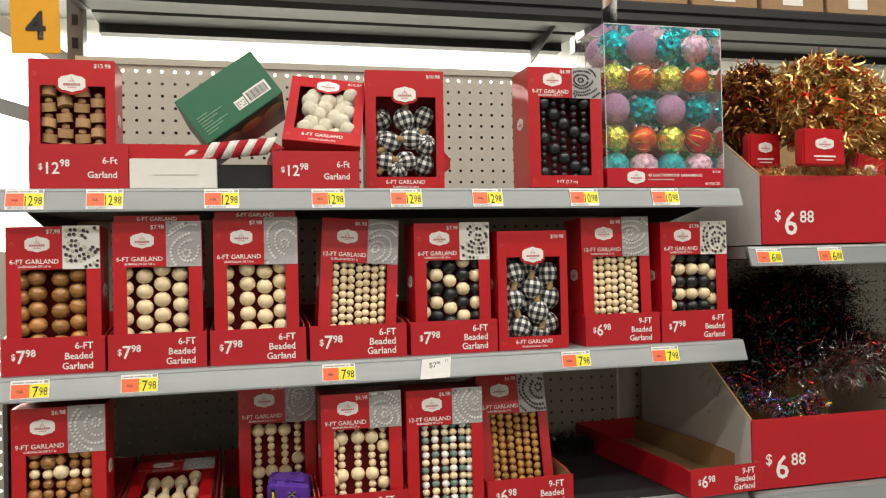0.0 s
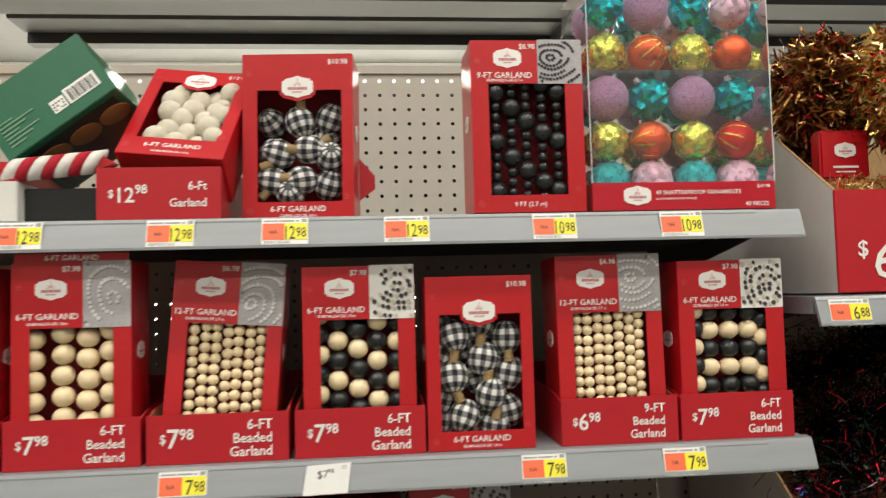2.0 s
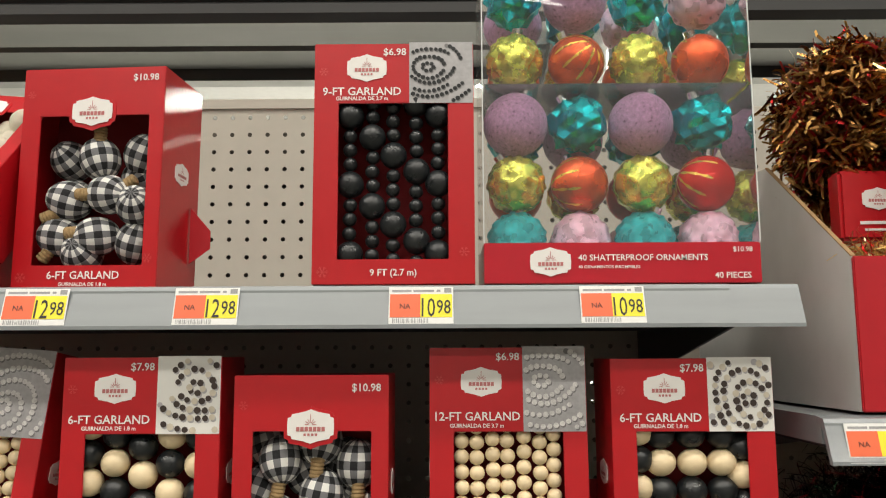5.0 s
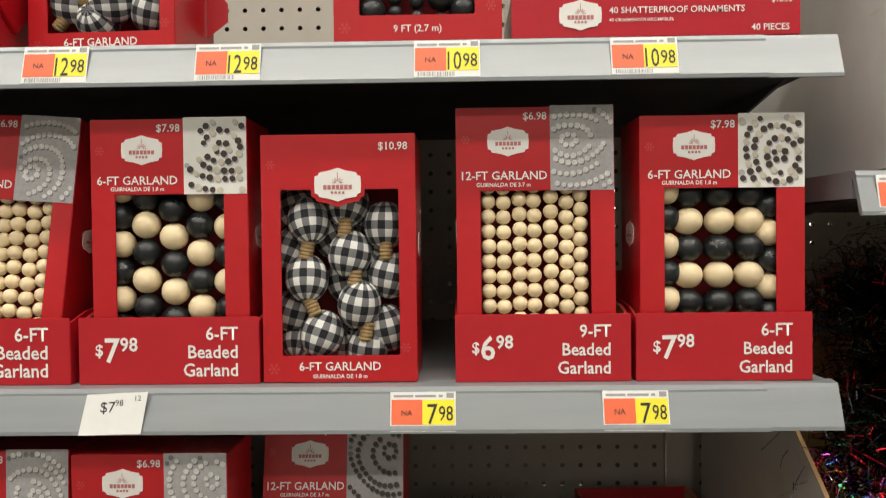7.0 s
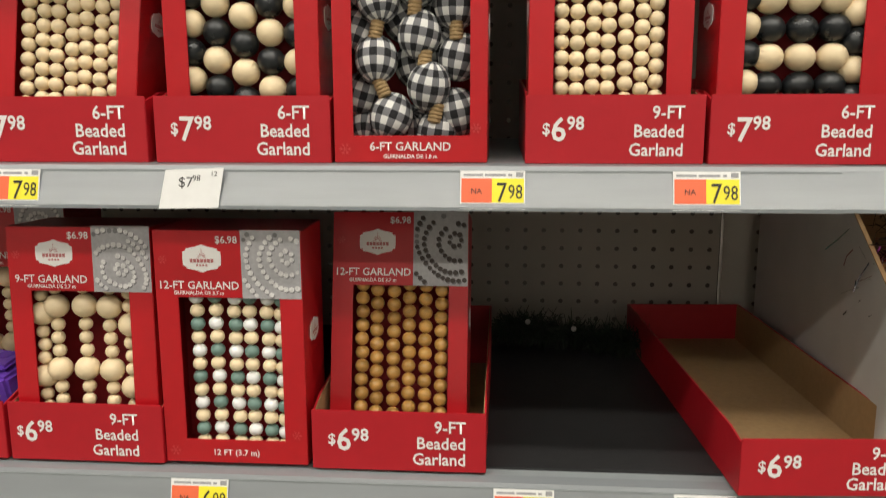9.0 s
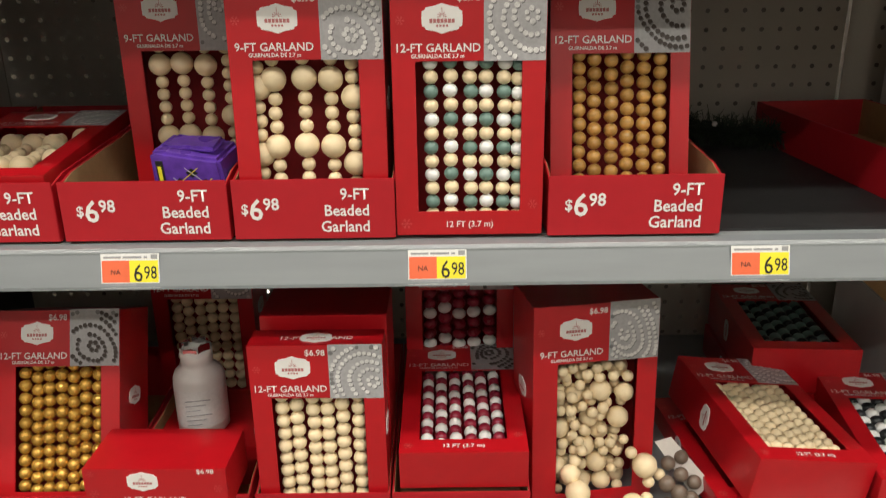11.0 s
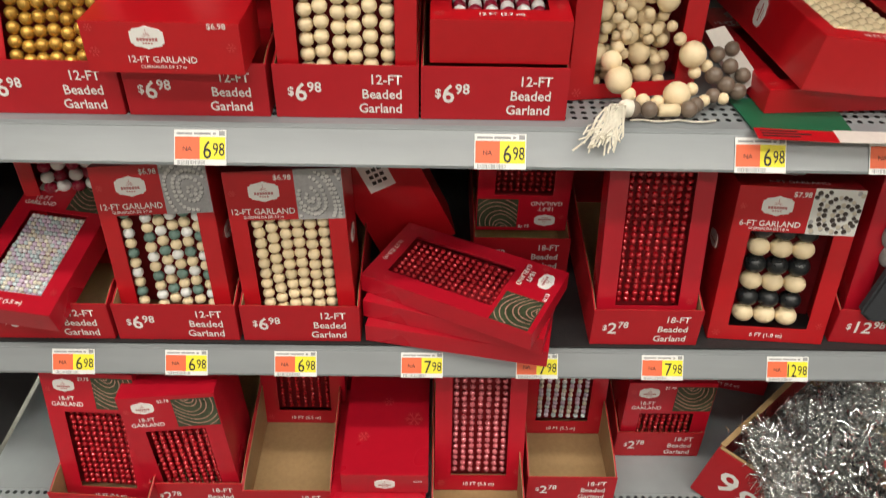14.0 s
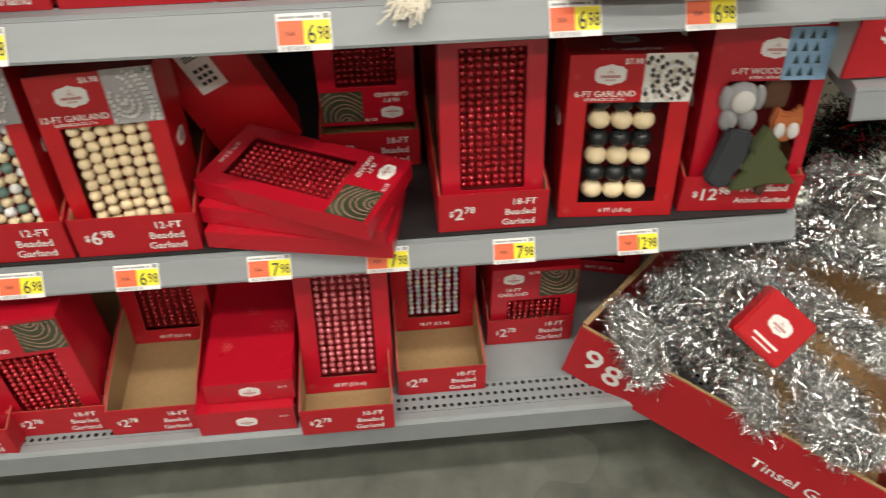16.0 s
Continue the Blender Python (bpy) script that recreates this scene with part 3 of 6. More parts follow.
for ux in (XL, XR + 0.006):
    solid("upright_cover", boxes((ux - 0.02, ux + 0.02, BACK - 0.003, BACK + 0.01, 0.16, 1.885)), PEG, "cream painted steel cover strip between back panels", "cover strip", kind="structure")
for ux in (XL, XR):
    up = uprights(ux)
    if ux == XL:
        for az, ry in ((1.93, 24), (1.79, 12)):
            part("bracket_arm", mesh(boxes((-0.5, 0.0, 0, 0.004, -0.016, 0.016)), STEEL, bevel=0.001), up, pose(-0.012, BACK + 0.10, az - 0.02, 0, ry, 30))


def shelf(z, front=FRONT, lean=0.012, mat_top=None, perf=False, x0=XL, x1=XR, depth=None, rail_h=0.036, label="", mat_edge=0.012):
    """Steel shelf: deck, leaning price rail with end caps, and two brackets below."""
    s = thing("shelf", pose(0, 0, z), label or "grey steel gondola shelf with plastic price rail", "shelf", "gondola shelves")
    back = BACK - 0.003
    y0 = front + 0.012
    if perf:
        hy = y0 + 0.055
        v, f = perforated(x0 + 0.004, x1 - 0.004, 0, 0.055, 0.0108, 0.0031)
        part("perforated_strip", raw_mesh([(a, y0 + c, -0.0005) for a, b, c in v], f, STEEL), s)
        part("deck", mesh(boxes((x0 + 0.004, x1 - 0.004, hy, back, -0.022, 0)), STEEL), s)
        # Black plate puts the shade below the holes into the colour.
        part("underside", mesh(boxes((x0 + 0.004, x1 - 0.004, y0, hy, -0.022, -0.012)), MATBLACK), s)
    else:
        part("deck", mesh(boxes((x0 + 0.004, x1 - 0.004, y0, back, -0.022, 0)), STEEL), s)
    if mat_top:
        part("shelf_mat", mesh(boxes((x0 + 0.012, x1 - 0.012, y0 + mat_edge, back - 0.01, 0, 0.0025)), mat_top), s)
    prof = [(front + 0.012, 0.0005), (front, -0.001), (front - 0.0015, -0.004), (front - lean, -rail_h + 0.003), (front - lean, -rail_h), (front - lean + 0.004, -rail_h), (front + 0.003, -0.007), (front + 0.012, -0.005)]
    part("price_rail", mesh(plate(prof, x0, x1 - 0.058, "x"), RAIL), s)
    part("rail_end", mesh(plate([(y + 0.003, zz) for y, zz in prof], x1 - 0.058, x1, "x"), RAIL), s)
    part("rail_lip", mesh(boxes((x0, x1 - 0.058, front - 0.0024, front - 0.0004, -0.0062, -0.0044)), STEEL), s)
    # Deck shade painted as a thin black plate below the steel.
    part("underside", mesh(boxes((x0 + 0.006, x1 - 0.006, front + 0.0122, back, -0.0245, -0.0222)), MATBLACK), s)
    for bx in (x0 + 0.014, x1 - 0.017):
        part("bracket", mesh(plate([(front + 0.05, -0.022), (back - 0.01, -0.09), (back, -0.09), (back, -0.022)], bx, bx + 0.003, "x"), DARKSTEEL), s)
    return s


shelf(A)
shelf(B)
shelf(C, mat_top=MATBLACK)
shelf(D, lean=0.022, perf=True)
shelf(E, lean=0.019, mat_top=MATBLACK, rail_h=0.031, mat_edge=-0.011)
# Added panel that keeps lamp light from entering at the bay's left.
solid("end_panel", boxes((XL - 0.008, XL - 0.002, FRONT + 0.04, BACK - 0.004, 0.17, 1.27)), DARKSTEEL, "added dark panel blocking light from the open left bay", "end panel", kind="structure")
base = thing("base_deck", pose(0, 0, 0), "grey steel base deck with perforated front and kick plate", "base shelf")
FB = 1.206
v_, f_ = perforated(XL, XR, 0, 0.041, 0.0100, 0.0030, 0.0135)
part("perforated_strip", raw_mesh([(a, FB + 0.016 + c, F - 0.0005) for a, b, c in v_], f_, STEEL), base)
part("deck", mesh(boxes((XL, XR, FB + 0.057, BACK - 0.01, F - 0.03, F))  , STEEL), base)
# Black box gives the shade seen through the strip's holes.
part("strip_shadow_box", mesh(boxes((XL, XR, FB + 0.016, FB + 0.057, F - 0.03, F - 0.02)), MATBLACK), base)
part("front_lip", mesh(plate([(FB + 0.016, F), (FB + 0.004, F), (FB, F - 0.004), (FB, F - 0.042), (FB + 0.016, F - 0.042)], XL, XR, "x"), STEEL, bevel=0.001), base)
part("kick_plate", mesh(boxes((XL, XR, FB + 0.22, FB + 0.23, 0, F - 0.03)), DARKSTEEL), base)

RACKSTEEL = mat("charcoal_rack_steel", (0.020, 0.020, 0.021), 0.5, 0.0, vary=0.2, scale=7, stretch=(0.3, 1, 1))
# overhead stock shelves behind the run
for rx0, rx1, lab in ((XL + 0.02, 0.85, "dark grey steel overhead stock shelf with ribbed deck"), (0.89, 2.0, "dark grey steel overhead stock shelf of the next bay")):
    rack = thing("overhead_rack", pose(0, 0, 0), lab, "rack shelf", "overhead racks")
    part("front_beam", mesh(plate([(1.80, 2.028), (1.79, 2.04), (1.79, 2.055), (1.796, 2.06), (1.79, 2.065), (1.79, 2.084), (1.80, 2.09), (1.83, 2.09), (1.83, 2.028)], rx0, rx1, "x"), RACKSTEEL), rack)
    for k in range(2):
        yy = 1.838 + k * 0.108
        part("deck_rib", mesh(plate([(yy, 2.058), (yy + 0.008, 2.044), (yy + 0.092, 2.044), (yy + 0.10, 2.058), (yy + 0.10, 2.075), (yy, 2.075)], rx0, rx1, "x"), RACKSTEEL), rack)
    part("deck", mesh(boxes((rx0, rx1, 1.83, 2.05, 2.076, 2.088)), RACKSTEEL), rack)
    part("rear_beam", mesh(boxes((rx0, rx1, 2.05, 2.085, 2.026, 2.09)), RACKSTEEL), rack)
    part("end_bracket", mesh(plate([(1.83, 2.05), (2.05, 1.99), (2.05, 2.05)], rx1 - 0.09, rx1 - 0.086, "x"), RACKSTEEL), rack)

# ---------------------------------------------------------------- the stock
TY = 1.297
NATPHOTO = (PHOTO, mat("photo_pale_bead", (0.72, 0.71, 0.70), 0.4, vary=0.1), 0.0022)
GREYPHOTO = (PHOTO, mat("photo_grey_bead", (0.66, 0.65, 0.64), 0.4, vary=0.25, scale=200), 0.0023)
DARKPHOTO = (PHOTO, mat("photo_dark_bead", (0.05, 0.035, 0.03), 0.4, vary=0.2), 0.0024)
SPOTPHOTO = (WHITECARD, mat("photo_dark_bead", (0.05, 0.035, 0.03), 0.4), 0.0027)
FIRPHOTO = (PHOTOGREEN, mat("photo_pink_bead", (0.45, 0.25, 0.2), 0.4), 0.0009)
ANIMALPHOTO = (PHOTOBLUE, mat("photo_dark_tree", (0.02, 0.05, 0.06), 0.4), 0.004)
WIN = (0.020, 0.110, 0.022, 0.153)

one = lambda m: (lambda c, k: (m, 1.0))


def alternating(*ms):
    return lambda c, k: (ms[(k + (c * 2) % len(ms)) % len(ms)], 1.0)


def big_small(m):
    return lambda c, k: (m, 1.75 if (k + (c // 3) * 2 + c % 2) % 5 == 0 else 0.92)


def boxed(x, y, z, label, beads, rx=0, rz=0, ry=0, title="6-FT GARLAND", sub="GUIRNALDA DE 1.8 m", price="$7.98", photo=NATPHOTO, foot="", W=0.13, H=0.212, D=0.075, win=WIN, **kw):
    """Window carton standing at its front lower edge, with strands behind the window."""
    t = carton("garland_box", pose(x, y, z, rx, ry, rz), label, W, H, D, win, title=title, sub=sub, price=price, photo=photo, foot=foot, **kw)
    if beads:
        cols, r, pattern, squash, seed = beads[:5]
        strands(t, cols, W, win, pattern, r, squash=squash, seed=seed, phase=beads[5] if len(beads) > 5 else None)
    return t


SIX, NINE, TWELVE, EIGHTEEN = (("%s-FT" % n, "Beaded", "Garland") for n in ("6", "9", "12", "18"))
NT = dict(title="9-FT GARLAND", sub="GUIRNALDA DE 2.7 m", price="$6.98")
TT = dict(title="12-FT GARLAND", sub="GUIRNALDA DE 3.7 m", price="$6.98")

# shelf B: upright window boxes in trays
for x0, x1, pr, line in ((-0.350, -0.208, "7.98", SIX), (-0.204, -0.061, "7.98", SIX), (-0.056, 0.091, "7.98", SIX), (0.097, 0.254, "7.98", SIX), (0.261, 0.410, "7.98", SIX), (0.570, 0.712, "6.98", NINE), (0.716, 0.857, "7.98", SIX)):
    tray(pose((x0 + x1) / 2, TY, B + 0.0005), pr, line, W=x1 - x0)
z = B + 0.003
y = TY + 0.004
brown = boxed(-0.278, y, z, "red window box of brown grained wooden beads in a display tray", None, photo=SPOTPHOTO, H=0.217)
fb1 = boxed(-0.131, y, z, "red window box of large natural wood beads in a tray", None, photo=GREYPHOTO, H=0.222)
fb2 = boxed(0.016, y, z, "red window box of large natural beads with a raised top flap", None, photo=GREYPHOTO, H=0.227)
boxed(0.172, y + 0.006, z, "red window box of small natural wood beads leaning in a tray", (7, 0.0064, one(NATURAL), 0.97, 14), rx=-6, ry=4, photo=GREYPHOTO, H=0.226, W=0.128, **TT)
mixed = boxed(0.336, y + 0.002, z, "red window box of black and natural wood beads in a tray", None, photo=SPOTPHOTO, H=0.215)
boxed(0.637, y + 0.004, z, "red window box of small natural wood beads with its top shaded", (7, 0.0064, one(NATURAL), 0.97, 17), rx=-2, photo=GREYPHOTO, H=0.222, **TT)
rowed = boxed(0.7875, y + 0.003, z, "red window box with rows of black and natural beads", None, photo=SPOTPHOTO, H=0.212, W=0.133)

columns(brown, ((-0.049, 0.040), (-0.026, 0.046), (0.006, 0.043), (0.031, 0.049)), 0.153, 0.0132, one(BROWNWOOD), 0.9, 11)
columns(fb1, ((-0.050, 0.050), (-0.021, 0.044), (0.005, 0.055), (0.032, 0.046)), 0.153, 0.0128, one(NATURAL), 0.93, 12)
columns(fb2, ((-0.047, 0.046), (-0.014, 0.052), (0.013, 0.047), (0.038, 0.055)), 0.153, 0.0126, one(NATURAL), 0.94, 13)
turns = lambda a, b: (lambda c, k: ((a, b)[k % 2], 1.0))
columns(mixed, ((-0.047, 0.020), (-0.025, 0.036), (-0.002, 0.026), (0.021, 0.012), (0.044, 0.034)), 0.153, 0.0119, turns(NATURAL, BLACKBEAD), 0.97, 15)
columns(rowed, ((-0.042, 0.017), (-0.0235, 0.037), (0.002, 0.037), (0.0265, 0.037), (0.044, 0.027)), 0.153, 0.0125, turns(NATURAL, BLACKBEAD), 0.895, 18)
for fb, hh in ((fb1, 0.222), (fb2, 0.227)):
    part("top_flap", mesh(boxes((-0.062, 0.062, 0.001, 0.0022, hh, hh + 0.010)), RED, key=("topflap", hh)), fb, pose(0, 0, 0))
    part("lettering", lettering("6-FT GARLAND", 0.0085, INK, "CENTER", 0.012), fb, Matrix.Translation((0, 0.0004, hh + 0.002)))

def plaid_ball(t, x, y, z, r, rot, rnd):
    ob = part("fabric_ball", ball(CHECK, 24, 14), t)
    ob.matrix_basis = Matrix.LocRotScale((x, y, z), Euler(rot), (r, r, r * 1.13))
    return ob


def twine(t, x, y, z, r, rot):
    vfs = []
    for k in range(5):
        v, f = ball_vf(0, 0, 0, 1, 10, 6)
        vfs.append(([(a * r, b * r, c * r * 0.45 + (k - 2) * r * 0.5) for a, b, c in v], f))
    part("twine_knot", mesh(merge(*vfs), JUTE, True, key=("twine", round(r, 4))), t, Matrix.LocRotScale((x, y, z), Euler(rot), None))


def plaid_box(x, y, z, label, rz=0, heap=False, H=0.197, ry=0):
    W, win = (0.134 if heap else 0.126), ((0.018, 0.120, 0.022, 0.158) if heap else (0.016, 0.112, 0.022, 0.157))
    t = carton("garland_box", pose(x, y, z, 0, ry, rz), label, W, H, 0.085, win, title="6-FT GARLAND", sub="GUIRNALDA DE 1.8 m", price="$10.98", style="plain")
    rnd = random.Random(31 + heap)
    if heap:
        spots = [(0.0, 0.012, 0.122, 0), (0.036, 0.024, 0.128, 0.4), (-0.038, 0.03, 0.125, 1), (-0.026, 0.01, 0.083, 1.3), (0.012, 0.008, 0.088, 1.5), (0.037, 0.012, 0.078, 1.1), (-0.034, 0.012, 0.05, 1.7), (0.002, 0.01, 0.05, 1.4), (0.034, 0.02, 0.045, 0.2), (-0.012, 0.012, 0.034, 1.2), (-0.036, 0.03, 0.088, 0.5), (0.03, 0.035, 0.108, 1)]
        ties = [(0.002, 0.008, 0.143, 0), (-0.006, 0.002, 0.087, 1.5), (-0.04, 0.006, 0.068, 1.2), (-0.014, 0.002, 0.052, 1.5), (0.03, 0.01, 0.098, 1.0), (-0.042, 0.008, 0.034, 0.7)]
    else:
        spots = [(-0.028, 0.016, 0.132, 0.1), (0.006, 0.016, 0.104, -0.2), (-0.030, 0.014, 0.084, 0.2), (0.014, 0.012, 0.062, 0.15), (-0.018, 0.014, 0.037, -0.3), (0.020, 0.022, 0.024, 0.1), (0.036, 0.020, 0.128, 0), (0.039, 0.022, 0.086, 0.2), (-0.045, 0.030, 0.108, 0.4), (0.004, 0.024, 0.146, 0.1), (0.037, 0.024, 0.041, 0), (-0.044, 0.032, 0.056, 0.3), (0.0, 0.04, 0.08, 0.2), (-0.01, 0.038, 0.118, 0.5), (0.022, 0.040, 0.095, 0.8), (-0.04, 0.036, 0.03, 0.7), (0.024, 0.042, 0.128, 0.3), (-0.004, 0.040, 0.028, 0.9), (-0.042, 0.036, 0.142, 0.2)]
        ties = [(-0.029, 0.012, 0.108, 0.2), (0.003, 0.012, 0.126, 0.1), (0.011, 0.010, 0.083, 0.1), (-0.025, 0.010, 0.061, -0.4), (0.037, 0.014, 0.107, 0), (0.020, 0.010, 0.040, 0.2)]
    for a, b, c, rot in spots:
        if c < 0.15:
            plaid_ball(t, a, b + 0.006, c, 0.0182, (rnd.uniform(-0.4, 0.4), rot, rnd.uniform(0, 6)), rnd)
    for a, b, c, rot in ties:
        if c < 0.15:
            twine(t, a, b + 0.004, c, 0.0062, (0, rot, 0))
    return t


plaid_box(0.476, TY + 0.001, B + 0.001, "red window box of black and white checked fabric balls", H=0.202)
plaid_box(0.266, TY + 0.041, A + 0.001, "red window box heaped with checked fabric balls and twine", rz=-5, ry=0.5, heap=True, H=0.203)
solid("carton_flap", plate([(0, 0.03), (0.02, 0.045), (0.02, 0.062), (0, 0.085)], 0, 0.001), TRAYRED, "torn red cardboard flap beside a checked garland box", "carton flap", m=pose(0.340, TY + 0.10, A))

# shelf A
tray(pose(-0.2395, TY, A), "12.98", ("6-Ft", "Garland"), W=0.139, Hf=0.067)
discs = boxed(-0.2485, TY + 0.005, A + 0.003, "red window box of sliced wooden discs in a tray", None, price="", photo=None, W=0.121, H=0.192, win=(0.016, 0.107, 0.02, 0.152), style="plain", title="", sub="")
part("lettering", lettering("$12.98", 0.0088, INK, "RIGHT", 0.012), discs, Matrix.Translation((0.055, -0.0007, 0.18)))
BARK = mat("bark_wood", (0.10, 0.055, 0.03), 0.8, vary=0.3)
SLICE = mat("pale_wood_slice", (0.46, 0.27, 0.13), 0.6, vary=0.2, scale=80, rand=0.6)


def cyl_vf(r, h, n=14):
    return plate(disc_pts(0, 0, r, n), 0, h, "z")


rnd = random.Random(5)
for c in range(4):
    for k in range(5):
        zz = 0.052 + k * 0.0235 + (c % 2) * 0.008
        if zz < 0.15:
            part("wood_disc", mesh(cyl_vf(0.0112, 0.013), SLICE, key="disc"), discs, pose(-0.036 + c * 0.0235 + rnd.uniform(-1, 1) * 0.001, 0.016, zz - 0.007, rnd.uniform(-14, 14), rnd.uniform(-8, 8)))
            part("spacer_bead", ball(SLICE), discs, Matrix.LocRotScale((-0.036 + c * 0.0235, 0.016, zz + 0.0095), None, (0.006, 0.006, 0.005)))
white = thing("white_carton", pose(-0.105, TY, A), "plain white cardboard carton end with red lid", "carton")
part("carton", mesh(boxes((-0.064, 0.064, 0, 0.12, 0, 0.046)), WHITECARD, bevel=0.001), white)
part("flap", mesh(boxes((-0.03, 0.035, -0.0008, 0.0, 0.021, 0.0218)), GREYCARD), white)
part("lid", mesh(boxes((-0.085, 0.062, 0.006, 0.14, 0.0465, 0.069)), RED, bevel=0.001), white)
# Black box fills the dark space between stock; its colour is the shade.
dark = solid("black_tray", boxes((-0.045, 0.045, 0, 0.12, 0, 0.04)), BLACKBEAD, "black box standing for the dark gap between cartons", "tray", m=pose(0.0, TY + 0.02, A), bevel=0.002)
# striped fabric roll
STRIPE_R, STRIPE_W = mat("red_knit", (0.42, 0.01, 0.025), 0.95, bump=0.5, bump_scale=700), mat("white_knit", (0.75, 0.72, 0.68), 0.95, bump=0.5, bump_scale=700)
roll = thing("fabric_garland", pose(-0.085, TY + 0.012, A + 0.056, 0, -6, 2), "red and white striped knitted candy cane garland", "fabric garland")
for k in range(9):
    n = 12
    rr = 0.0135 if k > 1 else 0.008
    v = []
    for s in (0, 1):
        for j in range(n):
            a = 2 * math.pi * j / n
            v.append(((k + s) * 0.0145 + 0.009 * math.sin(a) , rr * math.cos(a) * 0.9, rr * math.sin(a)))
    f = [(j, (j + 1) % n, n + (j + 1) % n, n + j) for j in range(n)] + [tuple(range(n)), tuple(range(2 * n - 1, n - 1, -1))]
    part("stripe", mesh((v, f), STRIPE_R if k % 2 else STRIPE_W, True), roll)
part("tail", mesh(plate([(-0.045, -0.006), (0.01, -0.012), (0.01, 0.006), (-0.03, 0.008)], -0.004, 0.004), STRIPE_R, bevel=0.002), roll)
part("pointed_end", mesh(plate([(0.125, -0.012), (0.15, -0.006), (0.122, 0.014)], -0.006, 0.006), RED, bevel=0.002), roll)
# tipped green carton
GREEN = mat("green_carton", (0.010, 0.115, 0.055), 0.42, vary=0.06, scale=14)
gbox = thing("green_carton", pose(-0.020, TY + 0.020, A + 0.146, -8, -36, 0), "green printed carton tipped on its corner above other stock", "carton")
part("carton", mesh(boxes((-0.073, 0.073, 0, 0.15, -0.041, 0.044)), GREEN, bevel=0.001), gbox)
part("window_panel", mesh(boxes((-0.06, 0.063, 0.012, 0.14, -0.0425, -0.0411)), BLACKBEAD), gbox)
for k in range(3):
    part("wood_ring", mesh(cyl_vf(0.02, 0.0012, 18), BROWNWOOD, key="ring"), gbox, pose(-0.035 + 0.042 * k, 0.045, -0.0438))
part("label_sticker", mesh(boxes((0.02, 0.062, -0.0008, 0, -0.026, -0.006)), INK), gbox)
part("label_sticker", mesh(boxes((0.0, 0.018, -0.0008, 0, -0.026, -0.010)), INK), gbox)
bars = []
for k in range(13):
    bars.append((0.024 + k * 0.0027, 0.024 + k * 0.0027 + (0.0011 if k % 3 else 0.0018), -0.0012, -0.0008, -0.024, -0.009))
bars += [(0.002 + 0.004 * i, 0.004 + 0.004 * i, -0.0012, -0.0008, -0.024 + 0.004 * j, -0.022 + 0.004 * j) for i in range(4) for j in range(3) if (i * j + i) % 3 != 1]
part("bar_print", mesh(boxes(*bars), BLACKINK), gbox)["kind"] = "stuff"
part("small_print", mesh(boxes(*[(-0.062, -0.062 + 0.02 + 0.012 * ((k * 7) % 3), -0.0009, -0.0003, -0.030 + 0.005 * k, -0.0282 + 0.005 * k) for k in range(7)]), mat("pale_green_ink", (0.16, 0.3, 0.2), 0.5)), gbox)
# tray with leaning felt box
tray(pose(0.113, TY, A), "12.98", ("6-Ft", "Garland"), W=0.138, Hf=0.060)
felt = boxed(0.122, TY + 0.006, A + 0.074, "red window box of cream felt balls leaning back in a tray", None, rx=-38, rz=-7, ry=6, title="6-FT GARLAND", sub="GUIRNALDA DE 1.8 m", price="$12.98", photo=None, W=0.126, H=0.160, D=0.07, win=(0.016, 0.110, 0.030, 0.134), style="plain", side_plaque=False)
for i, (a, b) in enumerate(((-0.03, 0.04), (-0.006, 0.038), (0.02, 0.04), (0.04, 0.045), (-0.022, 0.06), (0.002, 0.062), (0.028, 0.064), (-0.012, 0.082), (0.016, 0.086), (0.038, 0.086), (-0.002, 0.1), (0.026, 0.104), (-0.026, 0.088), (0.002, 0.118), (0.034, 0.112), (-0.028, 0.108), (-0.022, 0.128), (0.022, 0.126), (0.04, 0.13))):
    ob = part("felt_ball", ball(FELT), felt)
    ob.matrix_basis = Matrix.LocRotScale((a, 0.010 + 0.006 * (i % 3), b), None, (0.0145,) * 3)
# black bead box
blk = boxed(0.5425, TY, A + 0.001, "red window box of black beads of mixed sizes", None, rz=0, photo=(PHOTO, BLACKBEAD, 0.0018), foot="9 FT (2.7 m)", W=0.136, H=0.208, D=0.085, win=(0.021, 0.114, 0.021, 0.155), **NT)
strands(blk, 5, 0.136, (0.021, 0.114, 0.021, 0.155), lambda c, k: (BLACKBEAD, 1.55 if (k + c) % 4 == 0 else 0.82), 0.0075, seed=44)

# clear box of ornaments
orn = thing("ornament_box", pose(0.733, TY, A + 0.001), "clear plastic box of shiny coloured ball ornaments with red base", "ornament box")
OW, OH, OD = 0.230, 0.289, 0.118
ROWZ = (0.040, 0.090, 0.144, 0.201, 0.259)
part("base_card", mesh(boxes((-OW / 2, OW / 2, 0, OD, 0, 0.034)), CRIMSON, bevel=0.0008), orn)
part("shell", mesh(boxes((-OW / 2, OW / 2, 0.0005, OD, 0.0345, OH)), FILM), orn).visible_shadow = False
part("shelf_film", mesh(boxes((-OW / 2 + 0.002, OW / 2 - 0.002, 0.003, OD - 0.003, 0.172, 0.1726)), FILM), orn).visible_shadow = False
# Pale opaque strips draw the bright highlights along the film's folds.
FOLDGLINT = mat("fold_highlight_white", (0.62, 0.64, 0.64), 0.15, vary=0.1, coat=0.5)
for ex in (-OW / 2, OW / 2):
    part("fold_edge", mesh(boxes((ex - 0.0005, ex + 0.0005, -0.0003, 0.0007, 0.034, OH))  , FOLDGLINT), orn)
